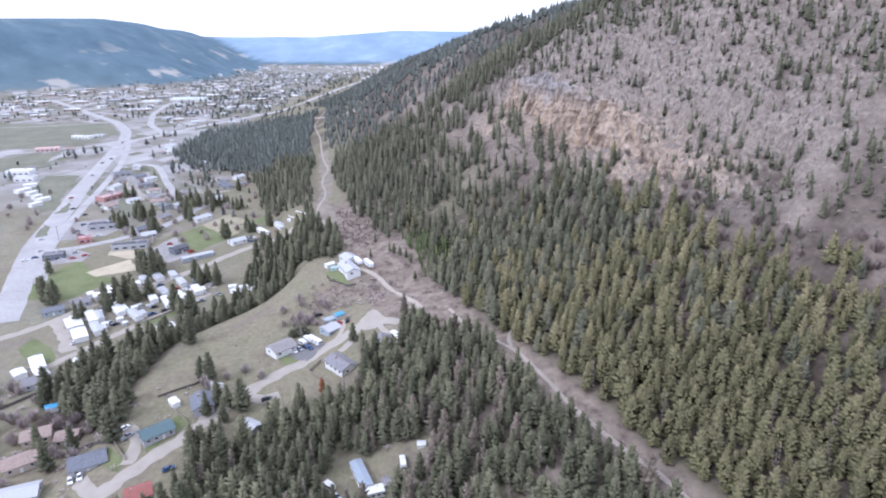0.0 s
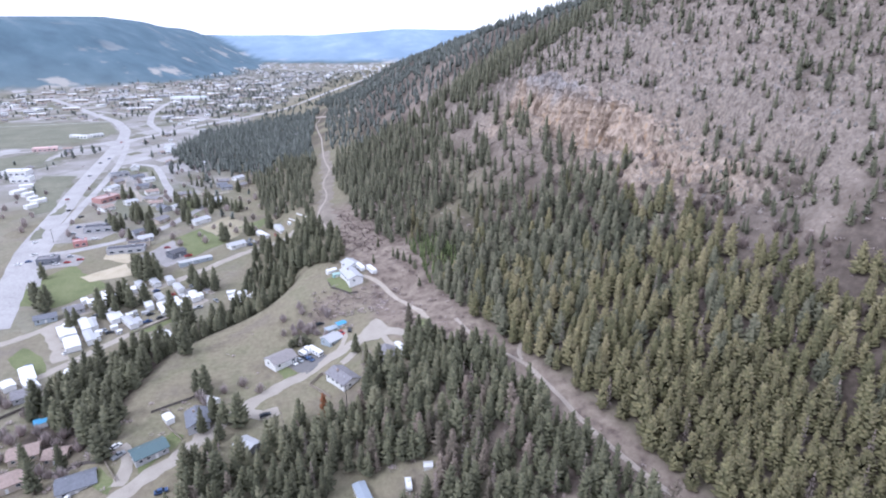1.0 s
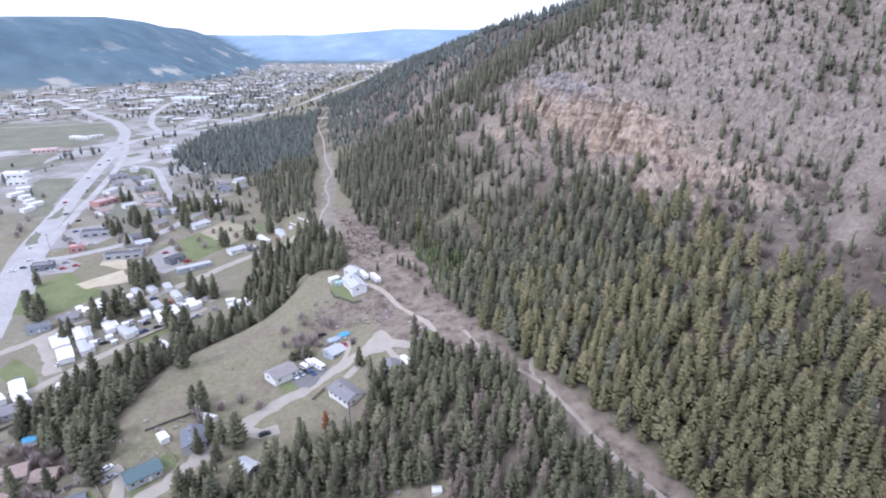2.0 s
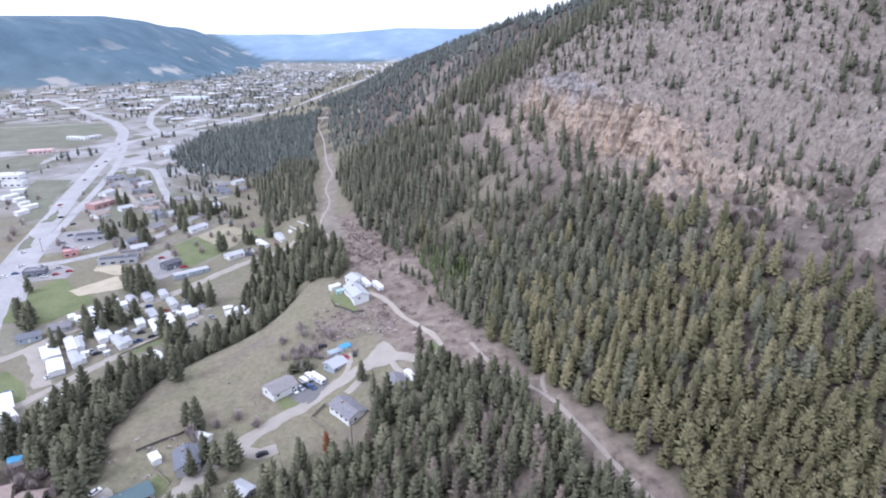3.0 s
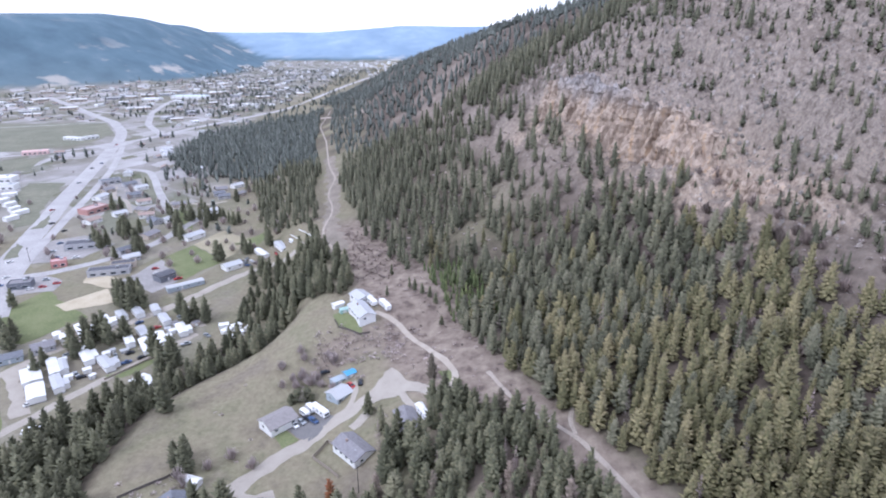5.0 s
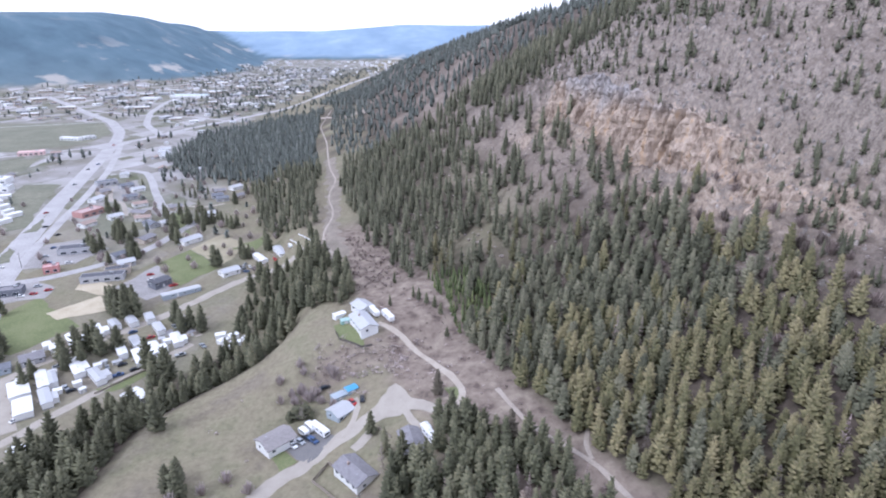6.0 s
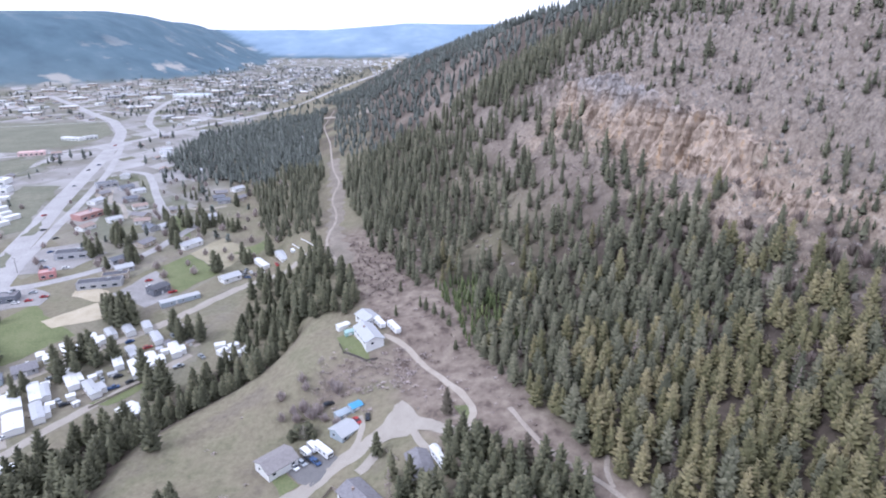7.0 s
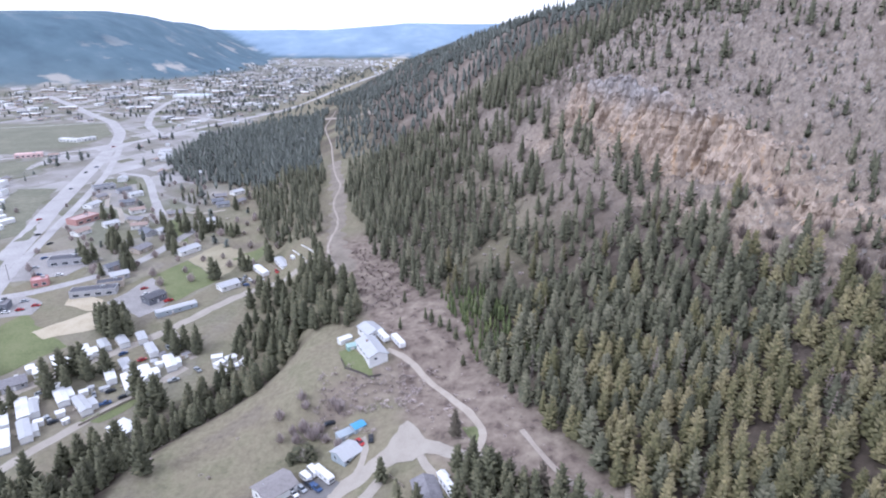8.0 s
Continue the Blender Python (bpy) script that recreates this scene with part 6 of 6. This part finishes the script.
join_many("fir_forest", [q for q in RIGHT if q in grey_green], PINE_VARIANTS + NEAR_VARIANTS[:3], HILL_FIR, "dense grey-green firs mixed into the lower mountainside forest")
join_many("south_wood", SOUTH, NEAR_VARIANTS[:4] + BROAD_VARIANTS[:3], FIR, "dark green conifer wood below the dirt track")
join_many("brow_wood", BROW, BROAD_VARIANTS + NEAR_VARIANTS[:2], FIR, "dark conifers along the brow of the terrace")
join_many("dead_trees", dead, DEAD_VARIANTS, DEADWOOD, "grey-brown dead standing conifers in the forest")
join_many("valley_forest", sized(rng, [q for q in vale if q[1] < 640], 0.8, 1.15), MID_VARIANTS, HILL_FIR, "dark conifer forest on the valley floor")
join_many("valley_forest", sized(rng, [q for q in vale if q[1] >= 640], 0.8, 1.15), FAR_VARIANTS, HAZED_FIR, "dark conifer forest further up the valley floor")
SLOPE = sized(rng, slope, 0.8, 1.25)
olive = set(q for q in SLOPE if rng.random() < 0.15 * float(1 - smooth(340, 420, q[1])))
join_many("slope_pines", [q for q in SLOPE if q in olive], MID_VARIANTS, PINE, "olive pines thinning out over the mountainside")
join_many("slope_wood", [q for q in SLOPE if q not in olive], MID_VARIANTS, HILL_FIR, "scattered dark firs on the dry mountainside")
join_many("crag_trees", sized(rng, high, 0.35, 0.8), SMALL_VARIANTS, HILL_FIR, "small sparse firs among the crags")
join_many("ridge_forest", sized(rng, far, 0.75, 1.05), FAR_VARIANTS, HAZED_FIR, "dark conifer forest running along the far ridge")
young = scatter(rng, (-30, 295, 24, 352), 2.6, lambda x, y: 0.85 if 15 < float(uphill(x, y)) < 36 and 298 < y < 350 else 0)
join_many("young_pines", sized(rng, young, 0.35, 0.55), MID_VARIANTS, YOUNG, "bright green young pines along the forest edge")


# ---- brush, dead trees, rocks ----
def brush_spots(box, spacing, keep, lo, hi):
    return [(x, y, rng.uniform(lo, hi), rng.gauss(0, 0.15)) for x, y in scatter(rng, box, spacing, keep) if clear_of_roads(x, y, 1.0) and clear_of_yards(x, y)]


corridor = brush_spots((-100, 345, -40, 425), 2.8, lambda x, y: 0.6 if far_track_x(y) - 6 < x < far_track_x(y) + 20 else 0, 0.4, 1.0)
join_many("corridor_brush", corridor, BUSHES, DEADWOOD, "dark leafless brush and rubble where the strip narrows", "bushes", False)
bank = brush_spots((-72, 282, -25, 303), 2.1, lambda x, y: 0.85 if rough_noise(x, y, 10) > -0.5 else 0.15, 0.4, 0.9)
strip_brush = brush_spots((-60, 100, 110, 345), 4.5, lambda x, y: 0.3 if -16 < uphill(x, y) < 17 else 0, 0.2, 0.6)
meadow = brush_spots((-135, 190, -45, 300), 6, lambda x, y: 0.16 if rough_noise(x, y, 20, 3.0) > 0.1 else 0.02, 0.3, 0.7)
hillside = brush_spots((-60, 190, 260, 470), 5, lambda x, y: 0.5 * float(smooth(85, 110, uphill(x, y))) * (1 - float(smooth(150, 175, uphill(x, y)))), 0.35, 1.1)
crags = brush_spots((60, 230, 300, 470), 5, lambda x, y: 0.35 if 140 < uphill(x, y) < 260 else 0, 0.25, 0.6)
clearing = brush_spots((-20, 155, 12, 200), 3.2, lambda x, y: 0.6, 0.6, 1.2)
low_brush = clearing + brush_spots((-140, 178, -100, 222), 3.4, lambda x, y: 0.45 if rough_noise(x, y, 12) > -0.2 else 0.08, 0.4, 0.9) + brush_spots((-172, 160, -118, 200), 4.5, lambda x, y: 0.5, 0.6, 1.2) + brush_spots((-230, 150, -120, 240), 6, lambda x, y: 0.35 if x < bench_edge(y) - 10 else 0, 0.5, 1.0)
join_many("brush", bank + strip_brush + meadow + hillside + crags + low_brush, BUSHES, TWIG, "leafless mauve-brown brush", "bushes", False)
slope_brush = brush_spots((-110, 345, 150, 600), 5.5, lambda x, y: 0.4 if 14 < uphill(x, y) < 112 else 0, 0.4, 1.0)
terrace_bush = brush_spots((-74, 266, -60, 290), 2.6, lambda x, y: 0.4, 0.5, 0.9) + brush_spots((-52, 264, -46, 276), 2.2, lambda x, y: 0.7, 0.5, 0.9) + brush_spots((-38, 268, -20, 286), 3.0, lambda x, y: 0.35, 0.3, 0.6)
join_many("brush", slope_brush + terrace_bush, BUSHES, TWIG, "leafless mauve-grey brush on slopes and banks", "bushes", False)
grey = [(-77, 271), (-75, 275), (-71, 272), (-69, 275), (-63.5, 282.6), (-65.5, 284.9), (-66, 270), (-60.6, 266.2), (-76, 283), (-83, 271), (-79, 274), (-72, 262), (-96, 223), (-101, 215), (-104, 218), (-81, 224), (-90, 229), (-78, 286), (-85, 279)]
grey_trees = [(x, y, rng.uniform(0.6, 0.95), 0.0) for x, y in grey] + brush_spots((-240, 165, -130, 245), 6.5, lambda x, y: 0.75 if x < bench_edge(y) - 12 else 0, 0.6, 1.0)
hill_bare = brush_spots((50, 190, 230, 345), 6, lambda x, y: 0.5 if 92 < uphill(x, y) < 140 else 0, 0.5, 1.0)
grey_trees += brush_spots((-420, 430, -120, 720), 13, lambda x, y: 0.4 if not in_pasture(x, y) and uphill(x, y) < -20 else 0, 0.5, 1.0)
join_many("bare_trees", hill_bare, ROUND_TREES, DEADWOOD, "leafless mauve-brown trees below the cliff", "trees", False)
join_many("bare_trees", grey_trees, ROUND_TREES, TWIG, "leafless grey-mauve deciduous trees", "trees", False)


def rock_variant(rng):
    bm = bmesh.new()
    bmesh.ops.create_icosphere(bm, subdivisions=1, radius=1)
    for v in bm.verts:
        v.co *= rng.uniform(0.65, 1.2)
        v.co.z *= rng.uniform(0.9, 1.6)
    verts = np.array([tuple(v.co) for v in bm.verts])
    faces = [tuple(v.index for v in f.verts) for f in bm.faces]
    bm.free()
    return verts, faces, np.full(len(verts), 0.5)


ROCKS = [rock_variant(rng) for _ in range(7)]


def crag_variant(rng):
    """A knobbly outcrop, longer across the slope than deep."""
    bm = bmesh.new()
    bmesh.ops.create_icosphere(bm, subdivisions=2, radius=1)
    o = rng.uniform(0, 50)
    for v in bm.verts:
        q = v.co.copy()
        k = 0.75 + 0.55 * noise.noise(q * 1.6 + Vector((o, 0, 0))) + 0.4 * (noise.voronoi(q * 2.2 + Vector((o, 0, 0)))[0][1] - noise.voronoi(q * 2.2 + Vector((o, 0, 0)))[0][0])
        v.co = Vector((q.x * 0.9, q.y * 0.9, max(-0.4, q.z) * 1.7)) * k
    verts = np.array([tuple(v.co) for v in bm.verts])
    bm.verts.index_update()
    faces = [tuple(v.index for v in f.verts) for f in bm.faces]
    bm.free()
    return verts, faces, np.full(len(verts), 0.5)


CRAGS = [crag_variant(rng) for _ in range(7)]
CRAG_STONE = material("pale_crag_stone", [(0.165, 0.14, 0.127), (0.268, 0.235, 0.215), (0.36, 0.324, 0.298), (0.4, 0.325, 0.255)], 3.0, 0.95, 0.6, attr="tint", stretch=(1, 1, 0.5))


def rock_chance(x, y):
    s = float(uphill(x, y))
    return 0.75 * float(smooth(120, 140, s)) * (1 - float(smooth(185, 235, s))) * float(smooth(265, 310, y)) * (1 - float(smooth(500, 540, y))) * (1 if rough_noise(x, y, 16, 2.0) > -0.1 else 0.2)


rocks = [(x, y, rng.choice((0.35, 0.5, 0.6, 0.8, 1.2)) * rng.uniform(0.8, 1.2), rng.gauss(-0.15, 0.22)) for x, y in scatter(rng, (40, 255, 290, 540), 3.0, rock_chance)]
join_many("crag_rocks", rocks, ROCKS, STONE, "grey weathered crags and boulders above the cliff", "rocks", False)
outcrops = [(x, y, rng.choice((0.6, 0.8, 1.1, 1.4)) * rng.uniform(0.8, 1.2), rng.gauss(0.0, 0.15)) for x, y in scatter(rng, (40, 265, 280, 530), 6.0, lambda x, y: 0.75 * float(smooth(138, 146, uphill(x, y))) * (1 - float(smooth(175, 215, uphill(x, y)))) * (1 if rough_noise(x, y, 22, 6.0) > 0.0 else 0.12) + (0.3 if 108 < uphill(x, y) < 128 and y < 350 else 0.16 if 108 < uphill(x, y) < 124 and y < 450 else 0))]
join_many("outcrops", outcrops, CRAGS, CRAG_STONE, "knobbly pale grey rock outcrops above the cliff", "rocks", False)
shrubs = [(x, y, rng.uniform(0.12, 0.34), rng.gauss(0, 0.2)) for x, y in scatter(rng, (40, 210, 330, 560), 6.0, lambda x, y: 0.6 if 100 < uphill(x, y) < 270 and not -8 < uphill(x, y) - 132 + 0.1 * (y - 380) < 4 else 0)]
join_many("hill_shrubs", shrubs, FAR_VARIANTS, HILL_FIR, "low dark juniper shrubs dotted over the crags", "bushes")
dark_bush = brush_spots((-60, 100, 110, 345), 4.2, lambda x, y: 0.24 if -14 < uphill(x, y) < 16 else 0, 0.3, 0.6)
join_many("strip_bushes", dark_bush, BUSHES, DEADWOOD, "dark brown leafless bushes along the cleared strip", "bushes", False)


# ---- valley trees ----
single = [(-208, 373), (-204, 376), (-199, 378), (-212, 377), (-203, 381), (-159, 351), (-156, 355), (-149, 352), (-171, 438), (-158, 450), (-155, 451), (-161, 453), (-270, 461), (-267, 465), (-232, 449), (-264, 492), (-268, 497), (-272, 500), (-259, 497),
          (-277, 504), (-226, 489), (-233, 536), (-236, 530), (-224, 542), (-212, 532), (-211, 541), (-191, 518), (-188, 522), (-245, 525), (-234, 511), (-239, 516), (-254, 541), (-218, 480), (-210, 508), (-173, 435), (-163, 460), (-148, 468), (-145, 463), (-268, 487), (-274, 494), (-262, 481), (-256, 485), (-236, 455), (-248, 440), (-276, 466), (-281, 473), (-311, 566), (-315, 560), (-331, 653), (-214, 592), (-258, 545), (-205, 533), (-231, 529), (-224, 530), (-216, 529), (-197, 524), (-248, 552), (-256, 338), (-250, 333), (-245, 329), (-260, 342), (-269, 367)]
single2 = [(-131, 415), (-122, 405), (-135, 409), (-128, 400), (-203, 329), (-197, 322), (-199, 333), (-213, 309), (-206, 322), (-108, 225), (-103, 222), (-106, 229), (-42.9, 246.3), (-30.5, 231.4), (-18.6, 231.5),
           (-83, 203), (-60, 206), (-149, 177), (-144, 186), (-158, 187), (-128, 186), (-88, 196), (-13.8, 242.6), (-10, 239.7), (-6.2, 238.7), (-9.1, 235), (-3.4, 234.9), (-15.7, 238.4), (-96, 199), (-94, 206), (-89, 204), (-211, 300)]
trees = [(x, y, rng.uniform(0.75, 1.15), 0) for x, y in single + single2]
tree_things("fir_tree", trees, NEAR_VARIANTS[:4] + BROAD_VARIANTS[:4], FIR, "dark green fir among houses and yards", "firs among the houses")
stand = [(-210, 372), (-206, 369), (-202, 366), (-197, 364), (-193, 368), (-211, 377), (-201, 373), (-207, 375), (-196, 372), (-204, 379), (-196, 334), (-191, 329), (-157, 313), (-162, 318), (-160, 352), (-150, 355), (-166, 360), (-133, 408), (-136, 396),
         (-240, 323), (-246, 327), (-243, 331), (-207, 323), (-201, 316), (-185, 334), (-126, 256), (-152, 303), (-148, 308), (-268, 490), (-272, 497), (-264, 484), (-236, 449), (-240, 455)]
tree_things("fir_tree", [(x, y, rng.uniform(0.95, 1.3), 0) for x, y in stand], BROAD_VARIANTS, FIR, "tall broad dark fir between homes in the valley", "tall firs of the valley")
tree_things("evergreen_bush", [(-77, 261.5, 0.85, 0), (-74, 263, 1.0, 0), (-71, 262.5, 0.95, 0), (-68.5, 262, 0.7, 0), (-75.5, 265, 0.8, 0), (-71.5, 265.5, 0.9, 0)], EVERGREEN, FIR, "dense dark evergreen bush behind the parking pad", "evergreen bushes")
tree_things("rust_tree", [(-50, 206, 0.95, 0)], BROAD_VARIANTS[:1], RUST, "rust-red dying conifer beside the wood", "")
tree_things("fir_tree", [(-43.1, 323.3, 0.45, 0), (-21.7, 318.3, 0.5, 0), (-25.6, 321.2, 0.45, 0), (-18.8, 314.4, 0.5, 0), (-15.8, 302.9, 0.4, 0), (-43.1, 348.5, 0.5, 0), (-32.4, 330, 0.45, 0), (-29.4, 326.1, 0.5, 0)], NEAR_VARIANTS, FIR, "small dark fir on the cleared strip", "small firs of the cleared strip")


def town_tree(x, y):
    if in_pasture(x, y) or uphill(x, y) > 12 or ground_z(x, y) > 14:
        return 0
    if uphill(x, y) > -75 and y > 1120:
        return 0.3
    if uphill(x, y) > -60:
        return 0
    grove = float(smooth(1180, 1260, y)) * float(smooth(-720, -640, x)) * (1 - float(smooth(-390, -350, x))) if y < 2000 else 0.4
    return max(0.09 if y < 1100 else 0.04, 0.62 * grove * (1 if rough_noise(x, y, 60, 1.0) > -0.1 else 0.05), 0.4 * (rough_noise(x, y, 70, 4.0) > 0.5))


town_trees = [(x, y, rng.uniform(0.5, 1.1), rng.gauss(0, 0.15)) for x, y in scatter(rng, (-1250, 480, -140, 3200), 13, town_tree) if clear_of_roads(x, y, 7) and clear_of_yards(x, y)]
join_many("town_trees", town_trees, TOWN_VARIANTS + FAR_VARIANTS[:2], HAZED_FIR, "dark conifers scattered through the town")
bare_town = [(x, y, rng.uniform(0.5, 1.0), rng.gauss(0, 0.15)) for x, y in scatter(rng, (-1150, 560, -160, 2300), 27, lambda x, y: 0.0 if in_pasture(x, y) or uphill(x, y) > -60 or ground_z(x, y) > 6 else 0.45) if clear_of_roads(x, y, 7) and clear_of_yards(x, y)]
join_many("town_bare_trees", bare_town, BUSHES, TWIG, "leafless brown trees and bushes in the town", "trees", False)
